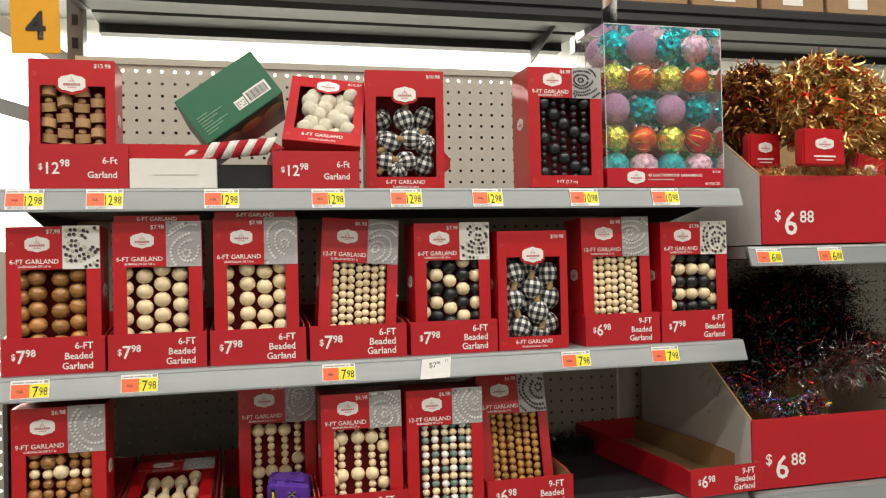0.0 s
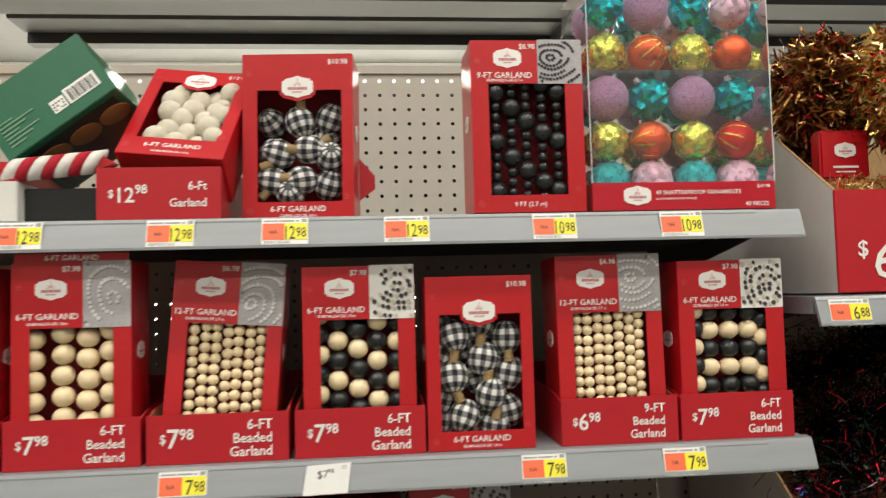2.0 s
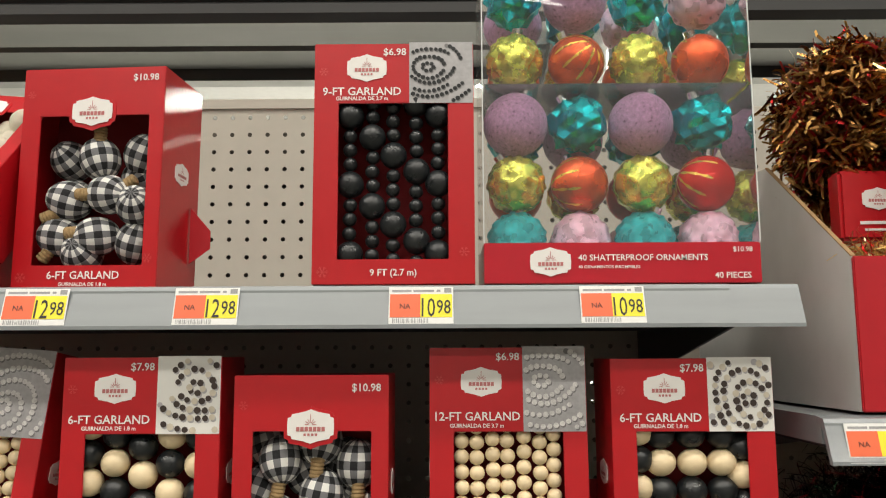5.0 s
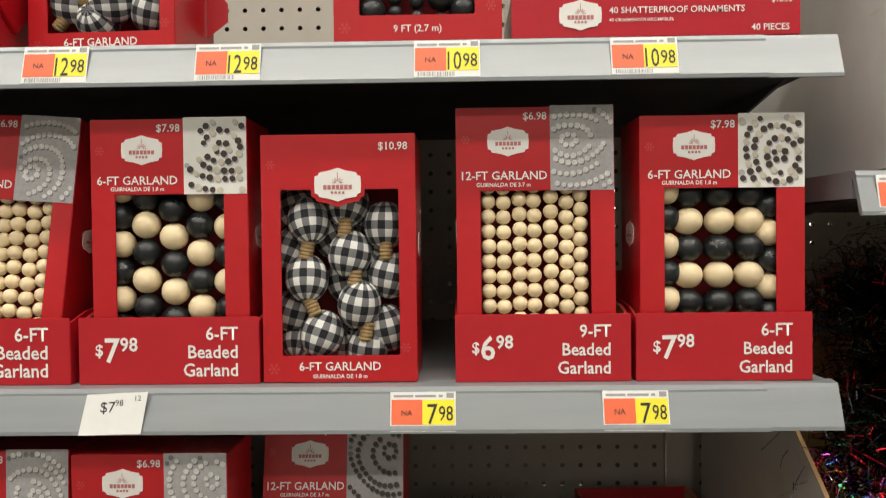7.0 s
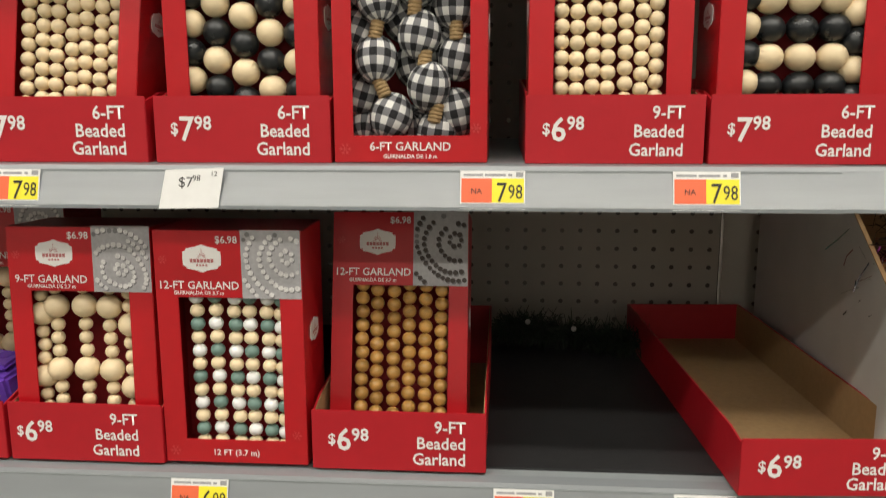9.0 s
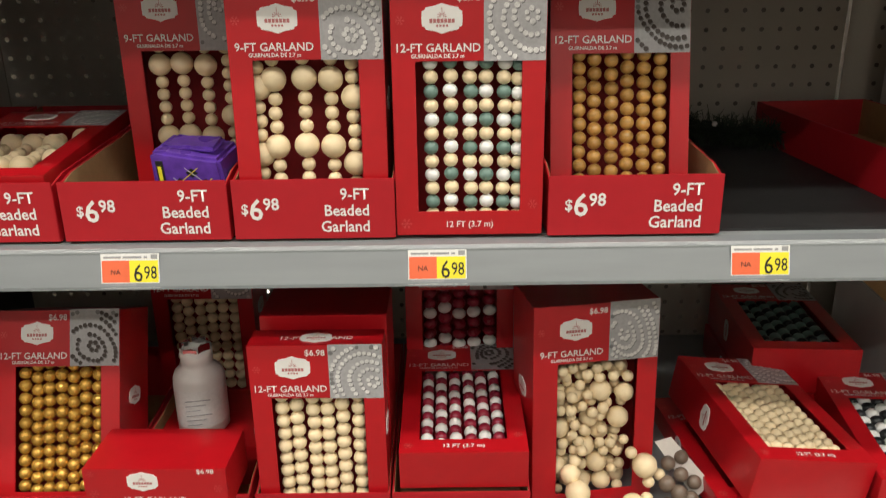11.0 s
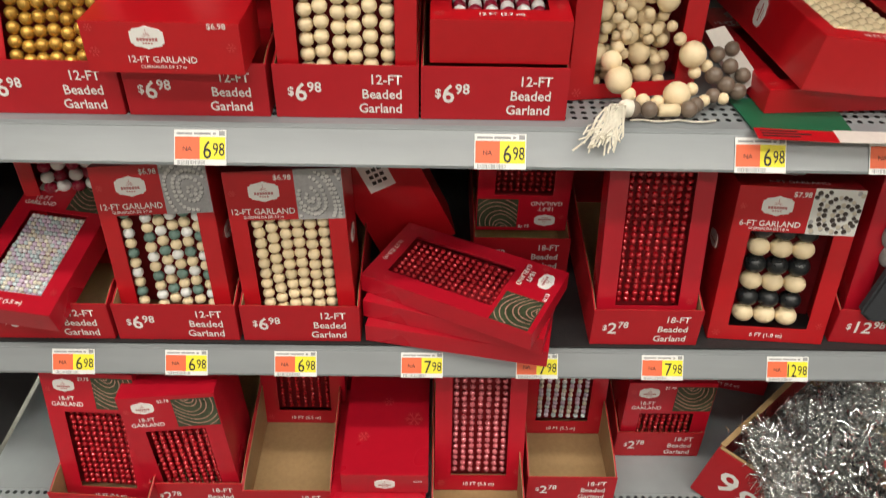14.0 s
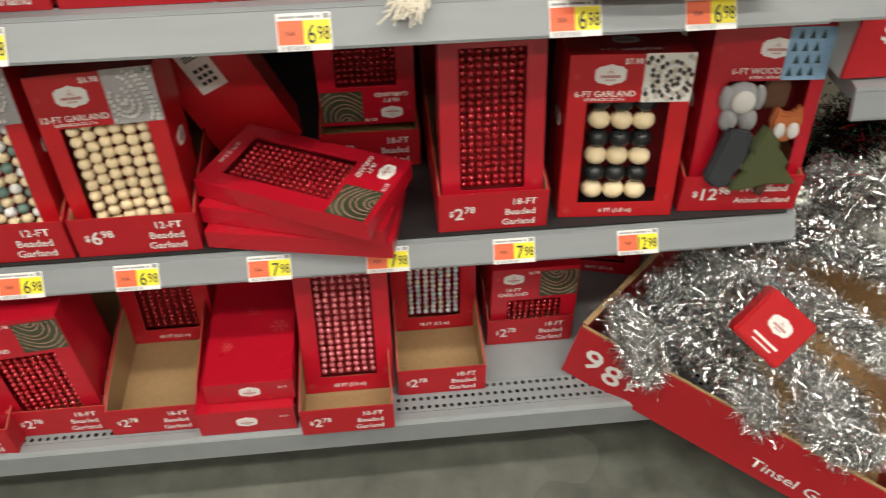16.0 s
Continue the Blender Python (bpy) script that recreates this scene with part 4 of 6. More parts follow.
part("fold_edge", mesh(boxes((-OW / 2, OW / 2, -0.0003, 0.0009, OH - 0.001, OH + 0.0003)), FOLDGLINT), orn)
plaque(orn, -0.06, -0.0004, 0.018, 0.034)
part("lettering", lettering("40 SHATTERPROOF ORNAMENTS", 0.0072, INK, "LEFT", 0.01), orn, Matrix.Translation((-0.037, -0.0008, 0.019)))
part("lettering", lettering("40 ORNAMENTOS IRROMPIBLES", 0.0036, INK, "LEFT", 0.01), orn, Matrix.Translation((-0.037, -0.0008, 0.0125)))
part("lettering", lettering("40 PIECES", 0.0072, INK, "RIGHT", 0.01), orn, Matrix.Translation((0.106, -0.0008, 0.004)))
part("lettering", lettering("$10.98", 0.006, INK, "RIGHT", 0.01), orn, Matrix.Translation((0.108, -0.0008, 0.026)))


def faceted(material, key, cut):
    """Ball with pressed facets or ridges."""
    if key in MESHES:
        return MESHES[key]
    me = bpy.data.meshes.new("ball")
    bm = bmesh.new()
    bmesh.ops.create_icosphere(bm, subdivisions=4 if cut != "facet" else 3, radius=1)
    for vv in bm.verts:
        a = math.atan2(vv.co.y, vv.co.x)
        h = vv.co.z
        if cut == "ridge":
            vv.co *= 1 + 0.06 * math.cos(8 * a) * math.cos(h * 9)
        elif cut == "scale":
            row = math.acos(max(-1, min(1, h))) / math.pi * 8
            across = a / (2 * math.pi) * 11 + 0.5 * (int(row) % 2)
            fu, fv = 2 * (across % 1 - 0.5), row % 1
            vv.co *= 0.94 + 0.13 * max(0.0, 1 - fu * fu - (1 - fv) ** 2 * 0.8)
        elif cut == "facet":
            vv.co *= 0.96 + 0.30 * noise.noise(vv.co * 3.6) + 0.06 * noise.noise(vv.co * 9.0)
    bm.to_mesh(me)
    bm.free()
    if cut != "facet":
        me.polygons.foreach_set("use_smooth", [True] * len(me.polygons))
    me.materials.append(material)
    MESHES[key] = me
    return me


LILAC = mat("lilac_glitter", (0.62, 0.36, 0.60), 0.34, 0.35, vary=0.38, scale=38, bump=1.0, bump_scale=110)
TEALFOIL = mat("teal_foil", (0.0, 0.46, 0.52), 0.25, 0.85, vary=0.3, scale=4)
LIME = mat("lime_foil", (0.76, 0.77, 0.14), 0.24, 0.8, vary=0.25, scale=12)
ORANGEFOIL = mat("orange_foil", (0.74, 0.11, 0.03), 0.28, 0.65, vary=0.3, scale=4)
REDBALL = mat("red_gloss_ball", (0.60, 0.015, 0.012), 0.12, 0.4, vary=0.2, scale=3)
PINKFROST = mat("pink_frost", (0.76, 0.50, 0.64), 0.3, 0.5, vary=0.35, scale=9, bump=0.8, bump_scale=24)
TEALFROST = mat("teal_frost", (0.03, 0.44, 0.48), 0.3, 0.5, vary=0.35, scale=9, bump=0.9, bump_scale=24)
GOLDLINE = mat("gold_print", (0.75, 0.55, 0.10), 0.3, 0.8)
SILVERCAP = mat("silver_cap", (0.7, 0.7, 0.7), 0.2, 1.0)
rows = [[(TEALFROST, "scale"), (PINKFROST, "ridge"), (TEALFROST, "scale"), (PINKFROST, "scale")], [(LIME, "scale"), (ORANGEFOIL, "line"), (LIME, "ridge"), (REDBALL, "line")],
        [(LILAC, ""), (TEALFOIL, "facet"), (LILAC, ""), (TEALFOIL, "facet")], [(LIME, "scale"), (ORANGEFOIL, "line"), (LIME, "scale"), (ORANGEFOIL, "line")], [(TEALFOIL, "facet"), (LILAC, ""), (TEALFOIL, "facet"), (PINKFROST, "ridge")]]
for layer in (0, 1):
    for k, row in enumerate(rows):
        for c in range(4):
            m_, cut = row[c] if layer == 0 else row[(c + 1) % 4]
            r = 0.0285 if m_ is LILAC else 0.0252
            me = ball(m_, 28, 18) if cut in ("", "line") else faceted(m_, (m_.name, cut), cut)
            o = part("ornament", me, orn)
            o.matrix_basis = Matrix.LocRotScale((-0.0845 + c * 0.0555 + (0.004 if layer else 0), 0.031 + layer * 0.056, ROWZ[k]), Euler((rnd.uniform(-0.4, 0.4), rnd.uniform(-0.5, 0.5), rnd.uniform(0, 6))), (r, r, r))
            if cut == "line" and layer == 0:
                vfs = []
                for j in range(10):
                    a = j * math.pi / 5
                    pts = []
                    for i in range(7):
                        th = 0.25 + i * 0.22
                        pts.append((math.sin(th) * math.cos(a), math.sin(th) * math.sin(a), math.cos(th)))
                    v, f = [], []
                    for i_, p in enumerate(pts):
                        tdir = Vector((-math.sin(a), math.cos(a), 0)) * (0.025 + 0.03 * (i_ % 2))
                        q = Vector(p) * 1.006
                        v += [tuple(q - tdir), tuple(q + tdir)]
                    f = [(2 * i, 2 * i + 1, 2 * i + 3, 2 * i + 2) for i in range(6)]
                    vfs.append((v, f))
                part("gold_pattern", mesh(merge(*vfs), GOLDLINE, key="goldpattern"), o, pose(0, 0, 0, 75, 0, 0))
            if layer == 0:
                part("cap", mesh(cyl_vf(0.2, 0.26, 12), SILVERCAP, key="cap"), o, Matrix.Translation((0, 0, 0.95)))

# shelf C
boxed(-0.275, TY + 0.005, C + 0.003, "red window box of mixed natural and brown beads", (5, 0.0085, lambda c, k: (BROWNWOOD if k % 3 else NATURAL, 1.35 if (k + c) % 4 == 0 else 0.9), 0.95, 21), photo=GREYPHOTO, H=0.222, **NT)
for x0, x1, line in ((-0.348, -0.203, NINE), (-0.198, -0.052, NINE), (-0.047, 0.102, NINE), (0.106, 0.250, NINE), (0.386, 0.540, NINE)):
    tray(pose((x0 + x1) / 2, TY, C + 0.003), "6.98", line, W=x1 - x0, shift=-0.006 if 0.1 < x0 < 0.2 else 0.0)


def lying(x, y, z, label, beads, rz=0, tilt=0, roll_=0, **kw):
    """Window carton laid on its back, head away."""
    D_ = kw.get("D", 0.055)
    kw["D"] = D_
    return boxed(0, 0, 0, label, beads, **kw), pose(x, y, z + D_, -90 + tilt, roll_, 0)


def lay(t_m, rz=0):
    t, m = t_m
    t.matrix_basis = Matrix.Translation(m.translation) @ Matrix.Rotation(radians(rz), 4, "Z") @ m.to_3x3().to_4x4()
    return t


lay(lying(-0.125, TY + 0.006, C + 0.008, "red window box of natural beads lying flat in a tray", (4, 0.0112, lambda c, k: (NATURAL, 1.0 if k % 5 == 3 else 0.56), 0.98, 22, [0.2, 0.1, 0.3, -1.6]), photo=GREYPHOTO, tilt=6, **NT))
boxed(0.048, TY + 0.11, C + 0.006, "red window box of natural beads pushed back in a tray", (4, 0.0112, lambda c, k: (NATURAL, 1.0 if k % 5 == 3 else 0.56), 0.98, 23, [0.2, 0.1, 0.3, -1.6]), photo=GREYPHOTO, H=0.22, **NT)
graded = boxed(0.1785, TY + 0.006, C + 0.006, "red window box of large and small natural beads", None, rx=-2, photo=GREYPHOTO, H=0.211, W=0.132, **NT)
columns(graded, ((-0.0465, 0.011), (-0.0325, 0.018), (-0.0060, 0.019), (0.0175, 0.018), (0.0365, 0.002)), 0.153, 0.0113, lambda c, k: (NATURAL, 1.0 if k % 4 == 0 else 0.554), 0.98, 24)
sage = boxed(0.316, TY + 0.003, C + 0.004, "red window box of white, sage and natural beads", None, photo=GREYPHOTO, foot="12 FT (3.7 m)", **TT)
columns(sage, ((-0.0325, 0.0168), (-0.0155, 0.0178), (0.0015, 0.0165), (0.0155, 0.0168), (0.0308, 0.0160), (0.0430, 0.0148)), 0.153, 0.0065, lambda c, k: ((NATURAL, (TEAL, WHITEBEAD)[c % 2], NATURAL, (WHITEBEAD, TEAL)[c % 2])[k % 4], 1.0), 0.94, 25)
boxed(0.457, TY + 0.035, C + 0.006, "red window box of honey coloured beads leaning back in a tray", (6, 0.0066, one(HONEY), 0.97, 26), rx=-13, photo=DARKPHOTO, H=0.222, W=0.128, **TT)
# small packet
PURPLE = mat("purple_check_wrap", (0.13, 0.05, 0.40), 0.28, vary=0.3, scale=30, bump=0.4, bump_scale=60)
pk = thing("soft_packet", pose(0.062, TY + 0.035, C + 0.006, 8, 0, -8) @ Matrix.Diagonal((1.0, 1.0, 0.84, 1.0)), "crumpled purple and black checked plastic packet in a tray", "packet")
part("wrap", mesh(plate([(-0.034, 0.0), (0.033, 0.002), (0.0345, 0.04), (0.031, 0.078), (0.006, 0.081), (-0.029, 0.087), (-0.035, 0.084), (-0.0355, 0.04)], 0, 0.052), PURPLE, bevel=0.006), pk)
part("folded_end", mesh(plate([(-0.030, 0.010), (-0.004, 0.013), (0.026, 0.008), (0.022, 0.044), (-0.027, 0.046)], 0.081, 0.0875, "z"), PURPLE, bevel=0.003), pk)
PLAID = [(u, w) for u in range(-3, 5) for w in range(-3, 5)]


def slant(u, w):
    """Place of a crossing on the slanted check of the wrapper."""
    return 0.004 + 0.0125 * (u - w), 0.040 + 0.0115 * (u + w)


def bar(p, q, wd, yy):
    d = Vector((q[0] - p[0], q[1] - p[1])).normalized() * wd
    return flat([(p[0] - d.y, p[1] + d.x), (p[0] + d.y, p[1] - d.x), (q[0] + d.y, q[1] - d.x), (q[0] - d.y, q[1] + d.x)], yy)


inside = [(u, w) for u, w in PLAID if -0.021 < slant(u, w)[0] < 0.026 and 0.010 < slant(u, w)[1] < 0.074]
part("check_print", mesh(merge(*[flat([(slant(u, w)[0] + a, slant(u, w)[1] + b) for a, b in ((0, -0.0055), (0.006, 0), (0, 0.0055), (-0.006, 0))], -0.0003) for u, w in inside]), BLACKINK), pk)["kind"] = "stuff"
half = lambda u, w, du, dw: (slant(u + du, w + dw), slant(u - du, w - dw))
part("line_print", mesh(merge(*[bar(*half(u, w, 0.5, 0), 0.0004, -0.0006) for u, w in inside]), TAGYELLOW), pk)["kind"] = "stuff"
part("line_print", mesh(merge(*[bar(*half(u, w, 0, 0.5), 0.0003, -0.0008) for u, w in inside]), INK), pk)["kind"] = "stuff"
part("dark_band", mesh(boxes((-0.029, -0.0225, -0.0012, 0.0, 0.008, 0.076)), BLACKINK), pk)
part("yellow_print", mesh(boxes((-0.0275, -0.024, -0.0016, -0.0012, 0.014, 0.070)), TAGYELLOW), pk)
# fallen fir sprig
FIRT = random_colours("fir_needle", [(0.012, 0.03, 0.014), (0.02, 0.045, 0.02), (0.016, 0.026, 0.016), (0.03, 0.05, 0.028)], 0.6, 0.0)


def sprig(path, seed):
    """Short artificial fir twig: needles standing out round a bent wire, with a few frosted berries."""
    t = thing("fir_sprig", pose(0.64, TY + 0.36, C + 0.003), "dark artificial fir sprig with frosted berries lying on shelf", "fir sprig")
    ob = part("fir_foliage", tinsel(path, 0.014, 2200, 0.026, FIRT, seed, 0.0012), t)
    ob["kind"] = "stuff"
    r_ = random.Random(seed)
    for x_, y_, z_ in path[1:3]:
        part("berry", ball(WHITEBEAD), t, Matrix.LocRotScale((x_ + r_.uniform(-0.015, 0.015), y_ - 0.018, z_ + 0.010), None, (0.0036,) * 3))
    return t


SPRIG_PATH = [(-0.095, 0.03, 0.02), (-0.05, 0.02, 0.028), (0.0, 0.012, 0.022), (0.05, -0.004, 0.020), (0.085, -0.02, 0.018)]

# empty tray
tray(pose(0.824, TY - 0.022, C + 0.003, 0, 0, 3.4), "6.98", NINE, W=0.15, Hf=0.05, D=0.445, rise=0.0, label="empty red cardboard display tray with kraft inside")

# shelf D
for x0, x1 in ((-0.329, -0.187), (-0.183, -0.047), (-0.043, 0.092), (0.098, 0.235), (0.237, 0.377)):
    tray(pose((x0 + x1) / 2, TY, D + 0.0005), "6.98", TWELVE, W=x1 - x0)
z, y = D + 0.004, TY + 0.006
boxed(-0.115, y + 0.012, z + 0.018, "red window box of gold painted beads leaning back", (7, 0.0068, one(GOLDBEAD), 0.97, 31), rx=-21, photo=DARKPHOTO, foot="12 FT (3.7 m)", D=0.08, **TT)
boxed(-0.265, y, z, "red window box of gold beads in a tray", (7, 0.0068, one(GOLDBEAD), 0.97, 32), rx=-6, photo=DARKPHOTO, **TT)
front_flat = carton("garland_box", pose(0.0105, TY - 0.026, D + 0.0565, 0, 0, -1), "closed red garland carton lying flat across a tray front", 0.1395, 0.048, 0.072, None, title="", style="none", flakes=True, side_plaque=False)
plaque(front_flat, -0.012, 0, 0.034, 0.03)
for s, size, xx, zz in (("12-FT GARLAND", 0.0085, -0.002, 0.011), ("GUIRNALDA DE 3.7 m", 0.0042, -0.002, 0.0055), ("$6.98", 0.0075, 0.05, 0.043)):
    part("lettering", lettering(s, size, INK, "CENTER", 0.01), front_flat, Matrix.Translation((xx, -0.0007, zz)))
under = carton("garland_box", pose(0.022, TY + 0.09, D + 0.003), "closed red garland carton lying deep in a tray", 0.12, 0.05, 0.13, None, style="none", flakes=False, side_plaque=False)
bottle = thing("pill_bottle", pose(0.010, TY + 0.136, D + 0.0535, 0, 0, 10), "opened white plastic supplement bottle with printed label", "bottle")


def lathe(profile, n=24):
    v, f = [], []
    for r, zz in profile:
        v += [(r * math.cos(2 * math.pi * j / n), r * math.sin(2 * math.pi * j / n), zz) for j in range(n)]
    for i in range(len(profile) - 1):
        f += [(i * n + j, i * n + (j + 1) % n, (i + 1) * n + (j + 1) % n, (i + 1) * n + j) for j in range(n)]
    f.append(tuple(range(n - 1, -1, -1)))
    return v, f


WHITEPL = mat("white_plastic", (0.72, 0.70, 0.68), 0.4, vary=0.03)
part("body", mesh(lathe([(0.026, 0), (0.029, 0.003), (0.029, 0.066), (0.026, 0.074), (0.018, 0.08), (0.017, 0.084), (0.018, 0.086), (0.018, 0.1), (0.016, 0.1), (0.016, 0.09)]), WHITEPL, True), bottle)
part("label_wrap", mesh(lathe([(0.0293, 0.012), (0.0294, 0.013), (0.0294, 0.058), (0.0293, 0.059)]), mat("label_paper", (0.74, 0.73, 0.72), 0.5, vary=0.1, scale=60), True), bottle)
part("small_print", mesh(boxes(*[(-0.014, 0.002 + 0.006 * (k % 3), -0.0302, -0.0296, 0.018 + 0.006 * k, 0.0190 + 0.006 * k) for k in range(6)]), GREYINK), bottle)
part("torn_seal", mesh(merge(*[plate([(math.cos(a) * 0.018, math.sin(a) * 0.018), (math.cos(a + 0.9) * 0.018, math.sin(a + 0.9) * 0.018), (math.cos(a + 0.4) * 0.012, math.sin(a + 0.4) * 0.012)], 0.1, 0.106 + 0.003 * math.sin(a * 3), "z") for a in (0, 1, 2, 3, 4, 5)]), SILVERCAP), bottle)["kind"] = "stuff"
boxed(0.168, y, z + 0.004, "red window box of natural wood beads standing in a tray", (6, 0.0074, one(NATURAL), 0.97, 33), photo=GREYPHOTO, H=0.210, D=0.036, top_print=True, **TT)
carton("garland_box", pose(0.168, y + 0.06, z + 0.004), "plain red garland carton standing behind another box", 0.13, 0.214, 0.09, None, style="none", flakes=False, side_plaque=False)
lay(lying(0.310, TY + 0.003, D + 0.056, "red window box of burgundy and white beads lying flat", (6, 0.0068, lambda c, k: ((BURGUNDY, WHITEBEAD)[(k + c) % 2], 1), 0.95, 34), photo=DARKPHOTO, foot="12 FT (3.7 m)", tilt=4, D=0.044, **TT))
boxed(0.310, TY + 0.205, D + 0.004, "red window box of burgundy and white beads standing at the back", (5, 0.0085, lambda c, k: ((BURGUNDY, WHITEBEAD, BURGUNDY)[k % 3], 1), 0.8, 35), photo=DARKPHOTO, H=0.26, win=(0.02, 0.11, 0.06, 0.188), **TT)
boxed(-0.02, TY + 0.27, D + 0.004, "red window box of natural beads standing at the back", (6, 0.0074, one(NATURAL), 0.93, 37), photo=GREYPHOTO, H=0.235, **TT)
spill = boxed(0.45, TY + 0.052, D + 0.001, "red window box with natural beads spilling from it", None, rx=-3, rz=9, photo=GREYPHOTO, H=0.232, D=0.085, W=0.134, win=(0.026, 0.112, 0.016, 0.168), **NT)
rnd = random.Random(9)
held = []
for k in range(2600):
    r = rnd.choice((0.0056, 0.0058, 0.0062, 0.0062, 0.0105, 0.0118)) if len(held) > 24 else rnd.choice((0.0105, 0.0118, 0.0062))
    q = Vector((rnd.uniform(-0.036, 0.04), rnd.uniform(0.004 + r, 0.034), rnd.uniform(0.012, 0.158)))
    if all((q - p).length > 0.93 * (r + s) for p, s in held):
        held.append((q, r))
        ob = part("bead", ball(NATURAL), spill)
        ob.matrix_basis = Matrix.LocRotScale(q, Euler((rnd.uniform(0, 6), rnd.uniform(0, 6), 0)), (r,) * 3)
loose = thing("bead_garland", pose(0, 0, 0), "loose natural and taupe bead strand with cotton tassel on shelf", "bead garland")
path = [(0.437, 1.352, 0.775, 0.006, 0), (0.430, 1.350, 0.763, 0.0062, 0), (0.424, 1.343, 0.752, 0.0105, 0), (0.431, 1.330, 0.7375, 0.0135, 0), (0.441, 1.322, 0.726, 0.0075, 0), (0.455, 1.318, 0.722, 0.007, 0), (0.469, 1.317, 0.721, 0.007, 0), (0.488, 1.321, 0.727, 0.0135, 0), (0.505, 1.332, 0.728, 0.0068, 0), (0.509, 1.345, 0.74, 0.0065, 0), (0.505, 1.35, 0.757, 0.0135, 0), (0.49, 1.352, 0.772, 0.0065, 0),
        (0.442, 1.302, 0.721, 0.0085, 1), (0.458, 1.301, 0.721, 0.0085, 1), (0.497, 1.303, 0.721, 0.0085, 1), (0.506, 1.312, 0.721, 0.0078, 1), (0.516, 1.32, 0.722, 0.006, 0), (0.527, 1.329, 0.723, 0.0075, 1), (0.536, 1.325, 0.722, 0.006, 0), (0.541, 1.338, 0.73, 0.009, 1), (0.529, 1.345, 0.737, 0.009, 1), (0.553, 1.335, 0.725, 0.0085, 1), (0.545, 1.35, 0.745, 0.008, 1), (0.533, 1.36, 0.753, 0.008, 1), (0.522, 1.352, 0.744, 0.0065, 0), (0.548, 1.365, 0.757, 0.008, 1), (0.56, 1.35, 0.735, 0.008, 1)]
for px, py, pz, r, kind in path:
    ob = part("bead", ball(TAUPE if kind else NATURAL), loose)
    ob.matrix_basis = Matrix.LocRotScale((px, py, pz), None, (r,) * 3)
part("tube_bead", mesh(cyl_vf(0.0062, 0.02), NATURAL, True), loose, pose(0.467, 1.301, 0.7205, 0, 90, 4))


def strand_tubes(lines, r, material):
    vfs = []
    for pts in lines:
        v, f = [], []
        for i, p in enumerate(pts):
            d = (Vector(pts[min(i + 1, len(pts) - 1)]) - Vector(pts[max(i - 1, 0)])).normalized()
            s = d.orthogonal().normalized()
            t2 = d.cross(s)
            for j in range(4):
                a = math.pi / 2 * j
                v.append(tuple(Vector(p) + (s * math.cos(a) + t2 * math.sin(a)) * r))
        for i in range(len(pts) - 1):
            f += [(4 * i + j, 4 * i + (j + 1) % 4, 4 * i + 4 + (j + 1) % 4, 4 * i + 4 + j) for j in range(4)]
        vfs.append((v, f))
    return merge(*vfs)


lines = []
for k in range(60):
    a, s = rnd.uniform(-0.9, 0.9), rnd.uniform(0.7, 1.0)
    p0 = Vector((0.432, 1.300, 0.724))
    d = Vector((-0.30 + 0.25 * a, -0.42, 0.02 + 0.15 * rnd.random()))
    pts = [tuple(p0)]
    for i in range(1, 7):
        q = p0 + d * s * 0.011 * i * 1.5 + Vector((math.sin(i + k) * 0.0025, math.cos(i * 1.3 + k) * 0.0025, 0.004 * math.sin(i * 0.8)))
        if q.y < 1.284:
            q.z = min(q.z, 0.724 - (1.284 - q.y) * rnd.uniform(0.6, 1.1))
        else:
            q.z = max(q.z, 0.713)
        pts.append(tuple(q))
    lines.append(pts)
lines.append([(0.44 + 0.012 * i, 1.296 + 0.002 * math.sin(i * 2), 0.712) for i in range(8)])
part("tassel", mesh(strand_tubes(lines, 0.0009, COTTON), COTTON), loose)
part("tassel_knot", ball(COTTON), loose, Matrix.LocRotScale((0.436, 1.301, 0.722), None, (0.010, 0.009, 0.009)))
CARDWHITE = mat("pale_insert", (0.70, 0.66, 0.62), 0.5, vary=0.06)
ins = thing("paper_insert", pose(0.60, TY - 0.03, D + 0.002, 0, 0, -3), "bent green, red and white printed card insert", "card insert")
part("green_sheet", mesh(plate([(-0.055, 0.075), (-0.045, 0.012), (-0.02, 0.002), (0.05, 0.012), (0.05, 0.09)], 0.0, 0.0008, "z"), GREEN), ins)
part("red_strip", mesh(plate([(-0.045, -0.006), (0.03, -0.008), (0.03, 0.012), (-0.045, 0.014)], 0.0012, 0.002, "z"), RED), ins)
part("white_strip", mesh(plate([(0.03, -0.008), (0.16, -0.004), (0.15, 0.016), (0.03, 0.014)], 0.0014, 0.0022, "z"), CARDWHITE), ins)
part("bar_print", mesh(boxes(*[(-0.04 + 0.0 * k, -0.005 + 0.012 * (k % 2), -0.002 + 0.005 * k, 0.0 + 0.005 * k, 0.0021, 0.0024) for k in range(3)], *[(0.09 + 0.003 * k, 0.0915 + 0.003 * k, -0.002, 0.011, 0.0023, 0.0026) for k in range(9)]), BLACKINK), ins)["kind"] = "stuff"
tag2 = solid("paper_tag", plate([(0, 0), (0.024, 0.004), (0.014, 0.07), (-0.004, 0.075)], 0, 0.001), CARDWHITE, "curled cream card tag between boxes", "card tag", m=pose(0.562, TY + 0.052, D + 0.006, -22, -30, 10))
lay(lying(0.668, TY + 0.006, D + 0.028, "red window box of natural beads lying tilted on other boxes", (7, 0.0066, one(NATURAL), 0.97, 38), photo=GREYPHOTO, foot="12 FT (3.7 m)", tilt=2, roll_=8, D=0.055, **TT), rz=7)
